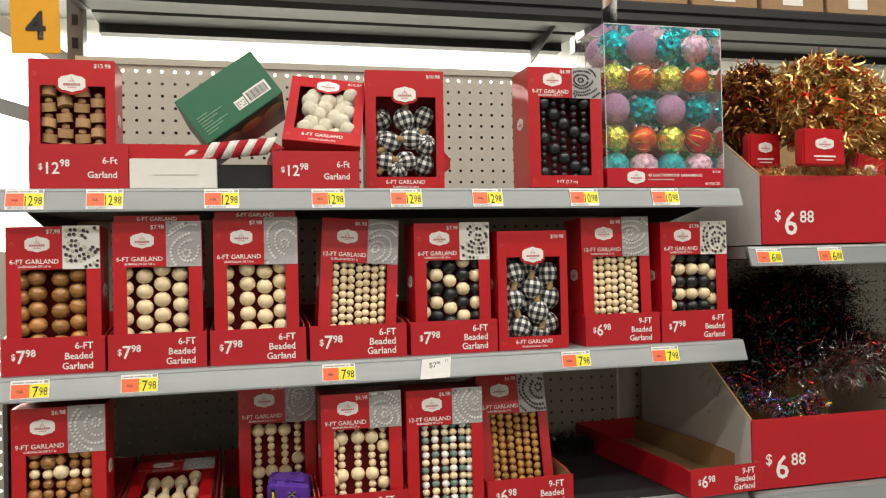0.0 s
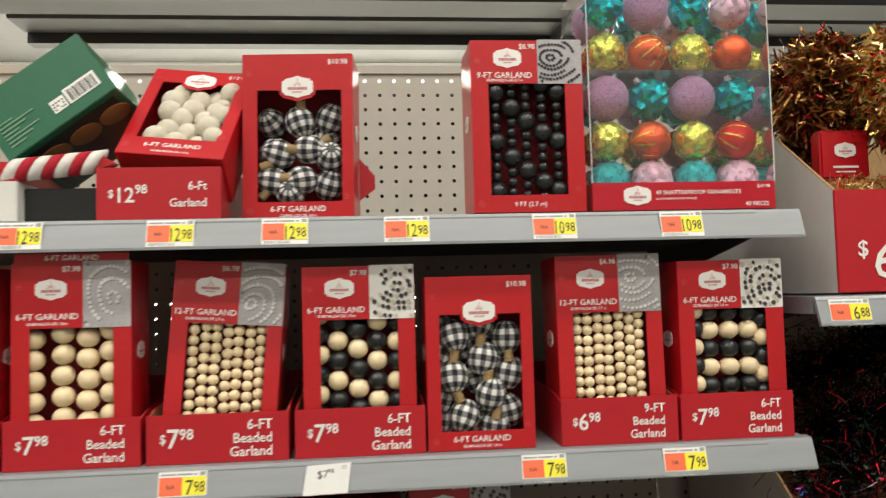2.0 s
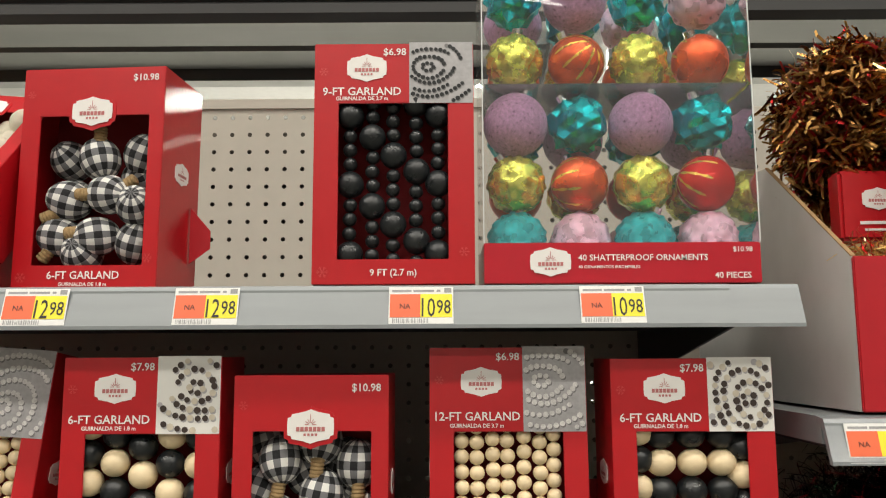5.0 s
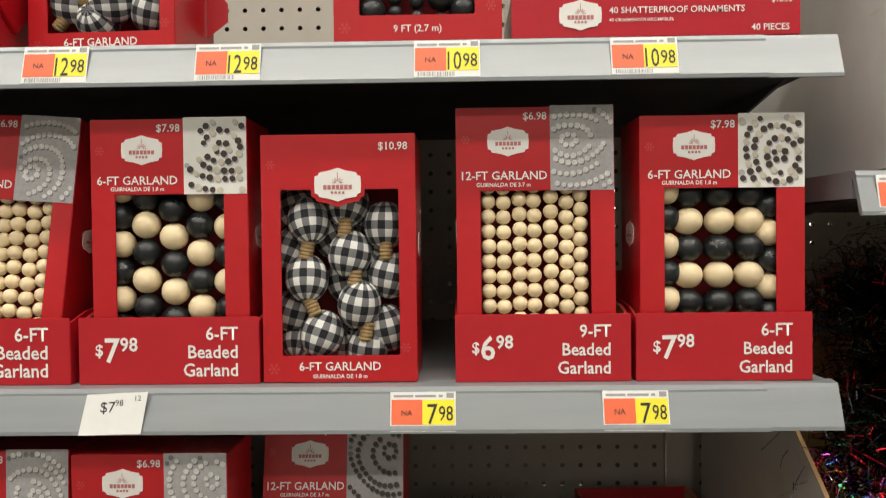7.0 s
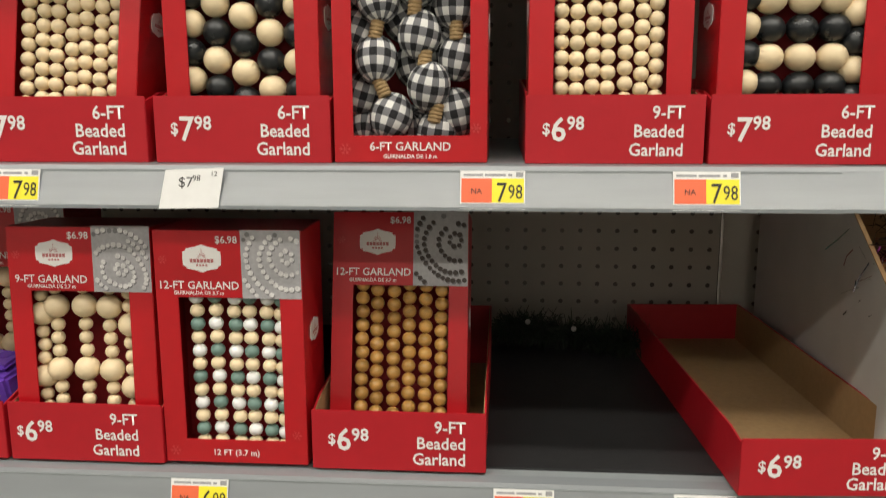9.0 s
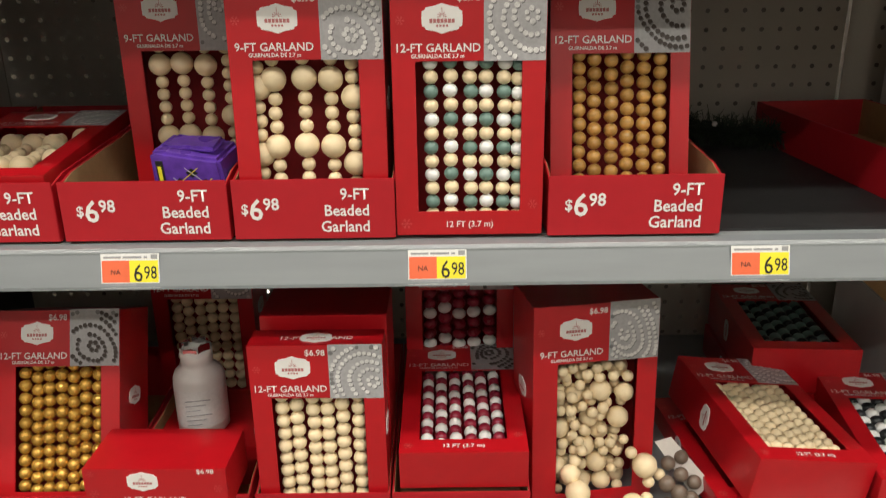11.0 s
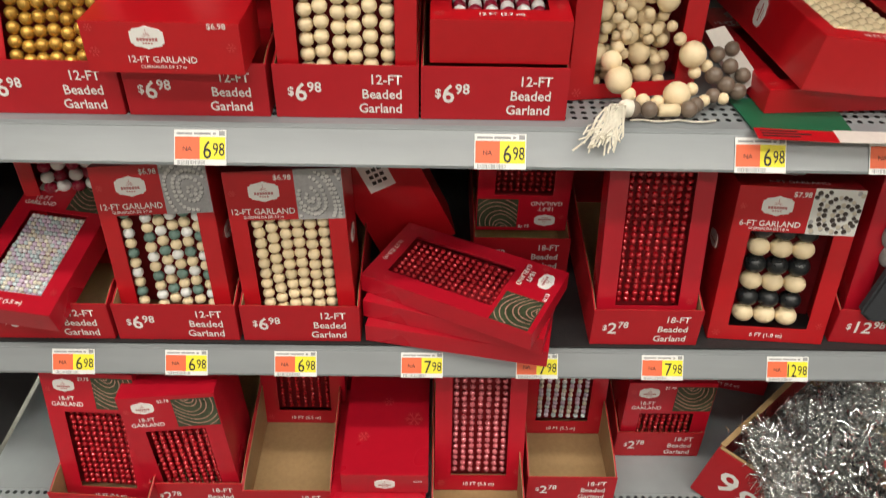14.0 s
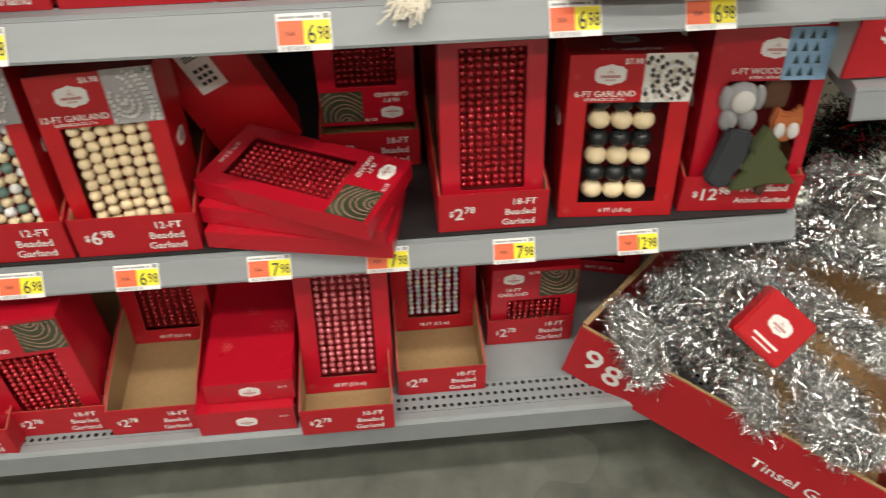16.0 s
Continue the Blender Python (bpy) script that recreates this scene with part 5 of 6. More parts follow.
lay(lying(0.640, TY + 0.022, D + 0.003, "closed red garland carton lying under another", None, photo=GREYPHOTO, D=0.026, **TT), rz=5)
lay(lying(0.795, TY - 0.005, D + 0.003, "red window box of black and white beads lying flat", (6, 0.008, lambda c, k: ((BLACKBEAD, WHITEBEAD)[(k + c) % 2], 1), 0.85, 39), photo=DARKPHOTO, D=0.06, tilt=3, **TT), rz=-6)
lay(lying(0.735, TY + 0.20, D + 0.05, "red window box of dark grey beads lying at the back", (6, 0.008, lambda c, k: ((BLACKBEAD, TEAL)[(k + c) % 2], 1), 0.85, 40), photo=DARKPHOTO, D=0.06, **TT), rz=-4)
lay(lying(0.735, TY + 0.20, D + 0.002, "red garland carton lying at the back of the shelf", None, photo=DARKPHOTO, D=0.045, **TT), rz=-3)

# shelf E
for x0, x1, pr, line in ((-0.262, -0.124, "6.98", TWELVE), (-0.119, 0.023, "6.98", TWELVE), (0.028, 0.166, "6.98", TWELVE), (0.438, 0.566, "2.78", EIGHTEEN)):
    tray(pose((x0 + x1) / 2, TY - 0.004, E + 0.003), pr, line, W=x1 - x0, rise=0.03)
z, y = E + 0.006, TY + 0.004
sage2 = boxed(-0.048, y + 0.004, z - 0.002, "red window box of sage, white and natural beads leaning back", None, rx=-12, ry=-4, photo=GREYPHOTO, **TT)
columns(sage2, ((-0.041, 0.040), (-0.018, 0.034), (-0.003, 0.042), (0.011, 0.036), (0.026, 0.039), (0.041, 0.033)), 0.153, 0.0067, lambda c, k: ((NATURAL, (TEAL, WHITEBEAD)[c % 2], NATURAL, (WHITEBEAD, TEAL)[c % 2])[k % 4], 1.0), 0.93, 51)
boxed(0.097, y + 0.003, z - 0.002, "red window box of natural wood beads leaning in a tray", (6, 0.0071, one(NATURAL), 0.93, 52), rx=-9, ry=-3, photo=GREYPHOTO, **TT)
boxed(-0.19, y + 0.13, z, "red window box of burgundy and white beads at the back", (5, 0.0085, lambda c, k: ((BURGUNDY, WHITEBEAD)[(k + c) % 2], 1), 0.9, 53), photo=DARKPHOTO, **TT)
W18, H18, D18, WIN18 = 0.118, 0.200, 0.032, (0.022, 0.096, 0.024, 0.142)


def box18(m, label, material, cols=9, rows_=14, r=0.0038, foot="18 FT (5.5 m)", D=D18, H=H18):
    win = (WIN18[0], WIN18[1], WIN18[2], H - 0.058)
    t = carton("garland_box", m, label, W18, H, D, win, card=CRIMSON, title="", sub="", price="", photo=None, foot=foot, style="none", side_plaque=False)
    ground, bead, rb = FIRPHOTO
    base_ = part("photo", mesh(photo_ground(0.052, 0.046), ground, key="firphoto"), t, Matrix.Translation((0.006, -0.0002, win[3] + 0.006)))
    part("photo_strand", mesh(photo_beads(0.052, 0.046, rb, 0.15, 4, centre=(0.35, 1.05)), bead, key="firstrand"), base_)
    plaque(t, -0.030, 0, H - 0.018, 0.027)
    for s, zz in (("18-FT", 0.018), ("GARLAND", 0.0095)):
        part("lettering", lettering(s, 0.0088, INK, "CENTER", 0.012), t, Matrix.Translation((-0.030, -0.0007, win[3] + zz)))
    part("lettering", lettering("$2.78", 0.0065, INK, "RIGHT", 0.012), t, Matrix.Translation((0.004, -0.0007, H - 0.01)))
    small_beads(t, cols, rows_, W18, win, r, material, "fine metallic bead strands")
    return t


iris = box18(pose(0, 0, 0), "crimson window box of iridescent beads lying tilted over a tray", IRIS, cols=13, rows_=20, r=0.0036)
iris.matrix_basis = pose(-0.228, TY - 0.030, E + 0.062, 0, 0, -10) @ pose(0, 0, 0.010, -76)
# stack of three flat boxes
for rz, sx, sy, top in ((-11, 0.183, 1.352, 0.0285), (-17, 0.186, 1.366, 0.0535), (-27, 0.193, 1.380, 0.0785)):
    t = box18(pose(0, 0, 0), "crimson window box of red metallic beads in a flat stack", REDFOIL, D=0.0245, H=0.215, foot="18 FT (5.5 m)", rows_=16)
    t.matrix_basis = pose(sx, sy, E + top, 0, 0, rz) @ pose(0, 0, 0, -90) @ pose(0, 0, 0, 0, 90, 0)
up = box18(pose(0.365, TY + 0.145, E + 0.05 + 0.2, -4, 180, 0), "crimson window box of red beads standing upside down", REDFOIL)
tray(pose(0.365, TY + 0.13, E + 0.004), "2.78", EIGHTEEN, W=0.125, D=0.2, label="red cardboard display tray pushed back behind a stack")
box18(pose(0.502, TY + 0.006, E + 0.028, -14), "tall crimson window box of red metallic beads in a tray", REDFOIL, cols=8, rows_=20, r=0.0046, H=0.246)
tip = carton("garland_box", pose(0.235, TY + 0.15, E + 0.025, 0, -24, 8), "red carton tipped on edge showing a white bar label", 0.10, 0.22, 0.07, None, title="", style="none", flakes=False, side_plaque=False)
part("label_sticker", mesh(boxes((-0.02, 0.014, -0.0008, 0, 0.11, 0.20)), INK), tip)
part("bar_print", mesh(boxes(*[(-0.014, 0.008, -0.0012, -0.0008, 0.155 + 0.003 * k, 0.1566 + 0.003 * k) for k in range(12)], *[(-0.012 + 0.007 * (k % 3), -0.007 + 0.007 * (k % 3), -0.0012, -0.0008, 0.12 + 0.009 * (k // 3), 0.125 + 0.009 * (k // 3)) for k in range(9)]), BLACKINK), tip)
stout = boxed(0.650, y + 0.0, E + 0.003, "red window box of black and natural beads leaning back", None, rx=-9, rz=-4, photo=SPOTPHOTO, foot="6 FT (1.8 m)", H=0.202, W=0.136, D=0.1, win=(0.022, 0.114, 0.020, 0.147), top_print=True)
columns(stout, ((-0.0265, 0.030), (-0.001, 0.029), (0.0245, 0.028)), 0.138, 0.0131, turns(NATURAL, BLACKBEAD), 0.86, 55)
tray(pose(0.799, TY, E + 0.003, 0, 0, -4), "12.98", ("Woodland", "Animal Garland"), W=0.142, Hf=0.052)
ani = boxed(0.805, TY + 0.008, E + 0.006, "crimson window box of grey bear, fir and fox felt shapes", None, rx=-9, rz=-4, photo=None, price="$12.98", title="6-FT WOODLAND", sub="ANIMAL GARLAND", H=0.222, D=0.09, W=0.132, win=(0.024, 0.116, 0.03, 0.158), card=CRIMSON)
ap = part("photo", mesh(photo_ground(0.05, 0.06), PHOTOBLUE), ani, Matrix.Translation((0.015, -0.0009, 0.159)))
part("photo_tree", mesh(merge(*[flat([(0.004 + 0.012 * i + 0.005 * (j % 2), 0.005 + 0.014 * j), (0.011 + 0.012 * i + 0.005 * (j % 2), 0.005 + 0.014 * j), (0.0075 + 0.012 * i + 0.005 * (j % 2), 0.016 + 0.014 * j)], -0.0005) for i in range(3) for j in range(4)]), mat("photo_dark_tree", (0.02, 0.05, 0.06), 0.4)), ap)["kind"] = "stuff"
GREYFELT, GREENFELT, DKFELT, FOX = (mat(n, c, 0.95, vary=0.12, scale=100, bump=0.6, bump_scale=800) for n, c in (("grey_felt", (0.36, 0.36, 0.37)), ("olive_felt", (0.065, 0.075, 0.028)), ("charcoal_felt", (0.03, 0.034, 0.04)), ("rust_felt", (0.45, 0.13, 0.04))))


def soft(name, pts, y0, y1, material, parent, m):
    return part(name, mesh(plate(pts, y0, y1), material, bevel=0.003), parent, m)


WHITEFELT = mat("white_felt", (0.75, 0.74, 0.71), 0.95, vary=0.08, scale=100, bump=0.6, bump_scale=800)
BROWNFELT = mat("brown_felt", (0.09, 0.04, 0.02), 0.95, vary=0.12, scale=100, bump=0.6, bump_scale=800)
bear = part("felt_bear", ball(GREYFELT), ani, Matrix.LocRotScale((-0.024, 0.0, 0.137), None, (0.022, 0.011, 0.021)))
for sx in (-1, 1):
    part("felt_leg", ball(GREYFELT), ani, Matrix.LocRotScale((-0.024 + sx * 0.011, -0.002, 0.113), None, (0.011, 0.010, 0.014)))
    part("felt_arm", ball(GREYFELT), ani, Matrix.LocRotScale((-0.024 + sx * 0.019, -0.003, 0.140), None, (0.007, 0.008, 0.015)))
part("felt_belly", ball(WHITEFELT), ani, Matrix.LocRotScale((-0.024, -0.009, 0.137), None, (0.0135, 0.005, 0.0135)))
soft("felt_mitten", [(-0.021, 0.002), (-0.004, -0.008), (0.013, -0.002), (0.012, 0.014), (0.020, 0.026), (0.017, 0.066), (-0.013, 0.066), (-0.017, 0.03)], -0.022, -0.008, DKFELT, ani, pose(-0.036, 0, 0.041, 0, 9))
fir = soft("felt_fir", [(-0.024, 0.0), (0.006, 0.004), (0.040, -0.002), (0.024, 0.025), (0.030, 0.027), (0.015, 0.052), (0.019, 0.054), (0.002, 0.078), (-0.016, 0.052), (-0.012, 0.05), (-0.027, 0.027), (-0.021, 0.025), (-0.038, 0.002)], -0.026, -0.012, GREENFELT, ani, pose(0.012, 0, 0.036, 0, -8))
part("felt_trunk", ball(BROWNFELT), ani, Matrix.LocRotScale((0.013, -0.018, 0.034), None, (0.007, 0.006, 0.012)))
fox = soft("felt_fox", [(-0.013, 0), (0.0, -0.006), (0.013, 0), (0.019, 0.02), (0.014, 0.042), (0.007, 0.031), (-0.007, 0.031), (-0.014, 0.042), (-0.019, 0.02)], -0.004, 0.008, FOX, ani, pose(0.034, 0, 0.088))
for sx in (-1, 1):
    part("felt_cheek", ball(WHITEFELT), ani, Matrix.LocRotScale((0.034 + sx * 0.008, -0.005, 0.099), None, (0.007, 0.004, 0.010)))
soft("felt_owl", [(-0.014, 0), (0.014, 0), (0.016, 0.03), (0.008, 0.04), (-0.008, 0.04), (-0.016, 0.03)], 0.004, 0.014, BROWNFELT, ani, pose(0.018, 0, 0.122))

# base deck
FT = [(-0.234, -0.103, 1.215), (-0.112, 0.010, 1.235), (0.010, 0.124, 1.225), (0.252, 0.371, 1.200), (0.378, 0.496, 1.250), (0.508, 0.629, 1.325)]
z = F + 0.0006
for i, (x0, x1, yy) in enumerate(FT):
    yy = max(yy, FB + 0.002) if i not in (0, 3) else yy
    tray(pose((x0 + x1) / 2, max(yy, FB - 0.02), z, 0, 0, (-4 if i == 0 else 0)), "2.78", EIGHTEEN, W=x1 - x0 - 0.001, Hf=0.05, rise=0.04, D=0.26)
box18(pose(-0.168, 1.240, z + 0.003, -13, -2, -4), "crimson window box of red beads leaning back in a tray", REDFOIL, r=0.0042, rows_=14)
t = box18(pose(-0.054, 1.241, z + 0.003, -4, -4, 2), "crimson window box of red beads standing in a tray", REDFOIL, D=0.10, cols=8, r=0.0045, H=0.192)
plaque(t, 0, 0, 0, 0.03, pose(0, 0.05, 0.1923, -90))
box18(pose(0.070, 1.375, z + 0.004, -6), "crimson window box of red beads at the back of a tray", REDFOIL, cols=7, rows_=16)
box18(pose(0.315, 1.262, z + 0.004, -17), "crimson window box of glossy pink red beads in a tray", PINKGLARE, cols=7, rows_=17, r=0.0047, H=0.235)
box18(pose(0.437, 1.36, z + 0.004, -6), "crimson window box of iridescent beads at the back of a tray", IRIS, cols=7, rows_=15, r=0.0044)
t = box18(pose(0.572, 1.330, z + 0.003, -2, 0, 0), "short crimson window box of red beads in a tray", REDFOIL, H=0.135, D=0.08, rows_=7)
plaque(t, 0, 0, 0, 0.03, pose(0, 0.03, 0.1353, -90))
for k in range(2):
    wide, high = (0.122, 0.046) if k == 0 else (0.110, 0.036)
    cl = carton("garland_box", pose(0.184 + 0.009 * k, 1.212 + 0.014 * k, z + 0.0475 * k, 0, 0, 0), "closed crimson carton lying flat in a stack", wide, high, 0.19, None, card=CRIMSON, style="none", flakes=False, side_plaque=False)
    plaque(cl, 0, 0, high * 0.5, 0.026)
    part("lettering", lettering("$2.78", 0.005, INK, "RIGHT", 0.01), cl, Matrix.Translation((wide / 2 - 0.008, -0.0007, high * 0.62)))
    for fx, fy, s in ((-0.03, 0.06, 0.008), (0.0, 0.12, 0.008), (0.035, 0.09, 0.012)):
        part("snowflake", snowflake_mesh(), cl, pose(fx, fy, high + 0.0006, -90) @ Matrix.Scale(s, 4))
box18(pose(0.186, 1.42, z + 0.004, 0), "crimson window box of red beads at the back", REDFOIL)
box18(pose(0.70, 1.45, z + 0.004, 0, 0, -14), "crimson garland box standing at the back of the deck", REDFOIL)

# price tags
for x, p in ((-0.337, "12.98"), (-0.228, "12.98"), (-0.06, "12.98"), (0.103, "12.98"), (0.229, "12.98"), (0.367, "12.98"), (0.540, "10.98"), (0.694, "10.98")):
    price_tag(x, FRONT - 0.0115, A - 0.0325, p, -15)
for x, p in ((-0.334, "7.98"), (-0.184, "7.98"), (0.114, "7.98"), (0.518, "7.98"), (0.686, "7.98")):
    price_tag(x, FRONT - 0.0115, B - 0.0345, p, -15)
for x in (-0.012, 0.261, 0.547, 0.70):
    price_tag(x, FRONT - 0.0115, C - 0.0345, "6.98", -15)
for x in (0.001, 0.289, 0.541, 0.672):
    price_tag(x, FRONT - 0.0240, D - 0.0350, "6.98", -35, w=0.05, h=0.034)
for x, p in ((-0.198, "6.98"), (-0.065, "6.98"), (0.064, "6.98"), (0.214, "7.98"), (0.351, "7.98"), (0.501, "7.98"), (0.651, "12.98")):
    price_tag(x, FRONT - 0.0205, E - 0.0305, p, -34, w=0.05, h=0.030)
hand = thing("paper_note", pose(0.270, FRONT - 0.0125, B - 0.036, -12, 0, 0), "white handwritten price note in the shelf rail", "price note")
part("paper", mesh(plate([(0, 0), (0.05, 0.001), (0.054, 0.034), (0.005, 0.032)], -0.0012, -0.0006), TAGWHITE), hand)
part("lettering", lettering("$7", 0.012, BLACKINK, "LEFT", 0.0), hand, Matrix.Translation((0.016, -0.0014, 0.018)))
part("lettering", lettering("98", 0.007, BLACKINK, "LEFT", 0.0), hand, Matrix.Translation((0.028, -0.0014, 0.023)))
part("lettering", lettering("12", 0.006, BLACKINK, "LEFT", 0.0), hand, Matrix.Translation((0.043, -0.0014, 0.027)))

# ---------------------------------------------------------------- neighbouring bay
NX0, NX1 = XR + 0.012, XR + 1.2
shelf(1.475, x0=NX0, x1=NX1 + 0.06, label="grey steel shelf of the neighbouring bay")
shelf(1.026, x0=NX0, x1=NX1 + 0.06, label="grey steel shelf of the neighbouring bay")
shelf(0.585, x0=NX0, x1=NX1 + 0.06, label="grey steel shelf of the neighbouring bay")
npeg = thing("pegboard", pose(0, BACK, 0), "cream perforated back panel of the neighbouring bay", "pegboard", kind="structure")
part("panel", raw_mesh(*perforated(NX0 + 0.01, NX1, 0.16, 1.885, 0.0254, 0.0034), PEG), npeg)
uprights(NX1)
lpeg = thing("pegboard", pose(0, BACK, 0), "cream perforated back panel of the bay before", "pegboard", kind="structure")
part("panel", raw_mesh(*perforated(XL - 1.2, XL - 0.018, 0.16, 1.5, 0.0254, 0.0034), PEG), lpeg)
for nx in (0.93, 1.06):
    price_tag(nx - 0.03, FRONT - 0.0115, 1.475 - 0.0345, "6.88", -15)


def bin_(m, price, label, W=0.5, Hf=0.128, Hb=0.26, D=0.42, words=None):
    t = thing("display_bin", m, label, "display bin", "tinsel bins")
    c = 0.004
    part("front_panel", mesh(boxes((0, W, 0, c, 0, Hf)), TRAYRED, bevel=0.001), t)
    side = [(c, 0), (D, 0), (D, Hb), (0.17, Hb * 0.93), (c, Hf)]
    for xa in (0, W - c):
        part("side_panel", mesh(plate(side, xa, xa + c, "x"), GREYCARD), t)
        part("cut_edge", mesh(plate([(c, Hf), (0.17, Hb * 0.93), (0.17, Hb * 0.93 + 0.0015), (c, Hf + 0.0015)], xa, xa + c, "x"), KRAFT), t)
    part("back_panel", mesh(boxes((c, W - c, D - c, D, 0, Hb)), KRAFT), t)
    part("base_panel", mesh(boxes((c, W - c, c, D - c, 0, 0.003)), KRAFT), t)
    if price:
        d_, c_ = price.split(".")
        for s, size, xx, zz in (("$", 0.028, 0.026, 0.045), (d_, 0.06, 0.046, 0.018), (c_, 0.032, 0.080, 0.040)):
            part("lettering", lettering(s, size, INK, "LEFT", 0.012), t, Matrix.Translation((xx, -0.0012, zz)))
    return t


def tinsel(path, radius, count, length, material, seed, width=0.0011):
    """Foil strips standing out round a drooping core."""
    g = np.random.default_rng(seed)
    P = np.array(path)
    seg = g.integers(0, len(P) - 1, count)
    u = g.random(count)[:, None]
    base = P[seg] * (1 - u) + P[seg + 1] * u
    d = g.normal(size=(count, 3))
    d /= np.linalg.norm(d, axis=1)[:, None]
    base = base + g.normal(size=(count, 3)) * radius * 0.22
    w = np.cross(d, g.normal(size=(count, 3)))
    w /= np.linalg.norm(w, axis=1)[:, None]
    ln = length * g.uniform(0.6, 1.1, count)[:, None]
    bend = g.normal(size=(count, 3)) * length * 0.16 + np.array([0, 0, -length * 0.12])
    a, b = base - w * width / 2, base + w * width / 2
    mid = base + d * ln * 0.55
    tip = base + d * ln + bend
    w2 = np.roll(w, 1, axis=1) * 0.3 + w
    v = np.stack([a, b, mid + w2 * width / 2, mid - w2 * width / 2, tip + w * width * 0.4, tip - w * width * 0.4], 1).reshape(-1, 3)
    i = np.arange(count)[:, None] * 6
    f = np.concatenate([i + np.array([0, 1, 2, 3]), i + np.array([3, 2, 4, 5])])
    return raw_mesh(v.tolist(), f.tolist(), material)


GOLDT = random_colours("gold_red_foil", [(0.80, 0.56, 0.20), (0.88, 0.72, 0.40), (0.76, 0.52, 0.18), (0.60, 0.02, 0.02), (0.70, 0.46, 0.15), (0.84, 0.64, 0.30), (0.62, 0.40, 0.12), (0.86, 0.70, 0.38), (0.80, 0.60, 0.26), (0.66, 0.05, 0.03), (0.72, 0.50, 0.18), (0.58, 0.36, 0.10)], 0.33)
DARKGOLDT = random_colours("bronze_foil", [(0.34, 0.18, 0.06), (0.46, 0.27, 0.09), (0.30, 0.15, 0.05), (0.30, 0.02, 0.02), (0.40, 0.22, 0.07)], 0.3)
# The darkest grey strips put the shade of gaps between strands into colour.
SILVERT = random_colours("silver_foil_and_gap", [(0.90, 0.90, 0.90), (0.62, 0.63, 0.63), (0.93, 0.93, 0.92), (0.80, 0.80, 0.80), (0.92, 0.92, 0.91), (0.30, 0.31, 0.32)], 0.2)
DARKT = random_colours("dark_multi_foil", [(0.02, 0.04, 0.03), (0.03, 0.03, 0.03), (0.02, 0.08, 0.04), (0.3, 0.01, 0.02), (0.05, 0.05, 0.06)], 0.22)
MULTIT = random_colours("multi_foil", [(0.5, 0.02, 0.03), (0.03, 0.25, 0.1), (0.4, 0.42, 0.45), (0.05, 0.12, 0.45), (0.5, 0.3, 0.05), (0.35, 0.05, 0.3)], 0.18)

ASHT = random_colours("ash_foil", [(0.30, 0.28, 0.26), (0.42, 0.40, 0.38), (0.10, 0.11, 0.10), (0.4, 0.03, 0.03)], 0.25)


def bundle(label, m, loops, radius, count, length, material, seed, sleeve=None, width=0.0011):
    t = thing("tinsel_garland", m, label, "tinsel garland", "tinsel garlands")
    for k, pth in enumerate(loops):
        ob = part("tinsel_strand", tinsel(pth, radius, count, length, material, seed + k, width), t)
        ob["kind"] = "stuff"
    if sleeve is not None:
        s = part("card_sleeve", mesh(boxes((-0.035, 0.035, -0.012, 0.012, -0.033, 0.033)), RED, bevel=0.003), t, sleeve)
        plaque(s, 0.0, -0.0125, 0.006, 0.03)
        part("small_print", mesh(boxes((-0.018, 0.018, -0.0128, -0.0122, -0.018, -0.015), (-0.014, 0.014, -0.0128, -0.0122, -0.024, -0.022)), INK), s)
    return t


def hank(W0, H0, n=3, seed=0):
    r_ = random.Random(seed)
    out = []
    for k in range(2 * n):
        q = 0.42 if k >= n else 1.0
        k, w, h = k % n, W0 * q, H0 * q
        out.append([(w * math.cos(a) + r_.uniform(-1, 1) * 0.01, 0.03 * (k - n / 2) + r_.uniform(-1, 1) * 0.01, h * math.sin(a)) for a in [2 * math.pi * i / 12 for i in range(13)]])
    return out


sprig(SPRIG_PATH, 210)
bin_(pose(0.925, TY + 0.002, 1.478), "6.88", "red fronted cardboard bin of gold and red tinsel")
bundle("gold and red tinsel hank in a red card sleeve", pose(1.10, TY + 0.07, 1.752), hank(0.085, 0.072, 3, 1), 0.035, 2600, 0.023, GOLDT, 60, pose(-0.046, -0.068, -0.094, 0, 0, 4) @ Matrix.Diagonal((1.4, 1.0, 1.05, 1)), width=0.0038)
bundle("bronze tinsel hank hanging in a cardboard bin", pose(0.988, TY + 0.15, 1.752), hank(0.045, 0.07, 3, 2), 0.035, 2600, 0.020, DARKGOLDT, 70, pose(0.0, -0.065, -0.09), width=0.0032)
bundle("gold and red tinsel hank beside others", pose(1.25, TY + 0.12, 1.70), hank(0.07, 0.09, 3, 3), 0.05, 2600, 0.03, GOLDT, 80, pose(-0.055, -0.072, -0.085, 0, 14, 0), width=0.0024)
bundle("loose gold tinsel lying along a bin front", pose(1.05, TY + 0.03, 1.615), [[(-0.11, 0, 0), (0, 0, 0.004), (0.16, 0, 0)]], 0.02, 1000, 0.018, GOLDT, 90)
bin_(pose(0.892, TY + 0.002, 1.029), "6.88", "red fronted cardboard bin of dark mixed tinsel")
bundle("dark green and red tinsel heap in a bin", pose(1.10, TY + 0.16, 1.20), [[(-0.16, -0.06, 0.0), (-0.05, 0, 0.05), (0.1, 0.02, 0.06), (0.2, 0, 0.05)], [(-0.1, 0.06, 0.06), (0.05, 0.05, 0.11), (0.2, 0.08, 0.1)], [(-0.08, 0.14, 0.14), (0.08, 0.15, 0.19), (0.26, 0.15, 0.17)]], 0.11, 8000, 0.03, DARKT, 100)
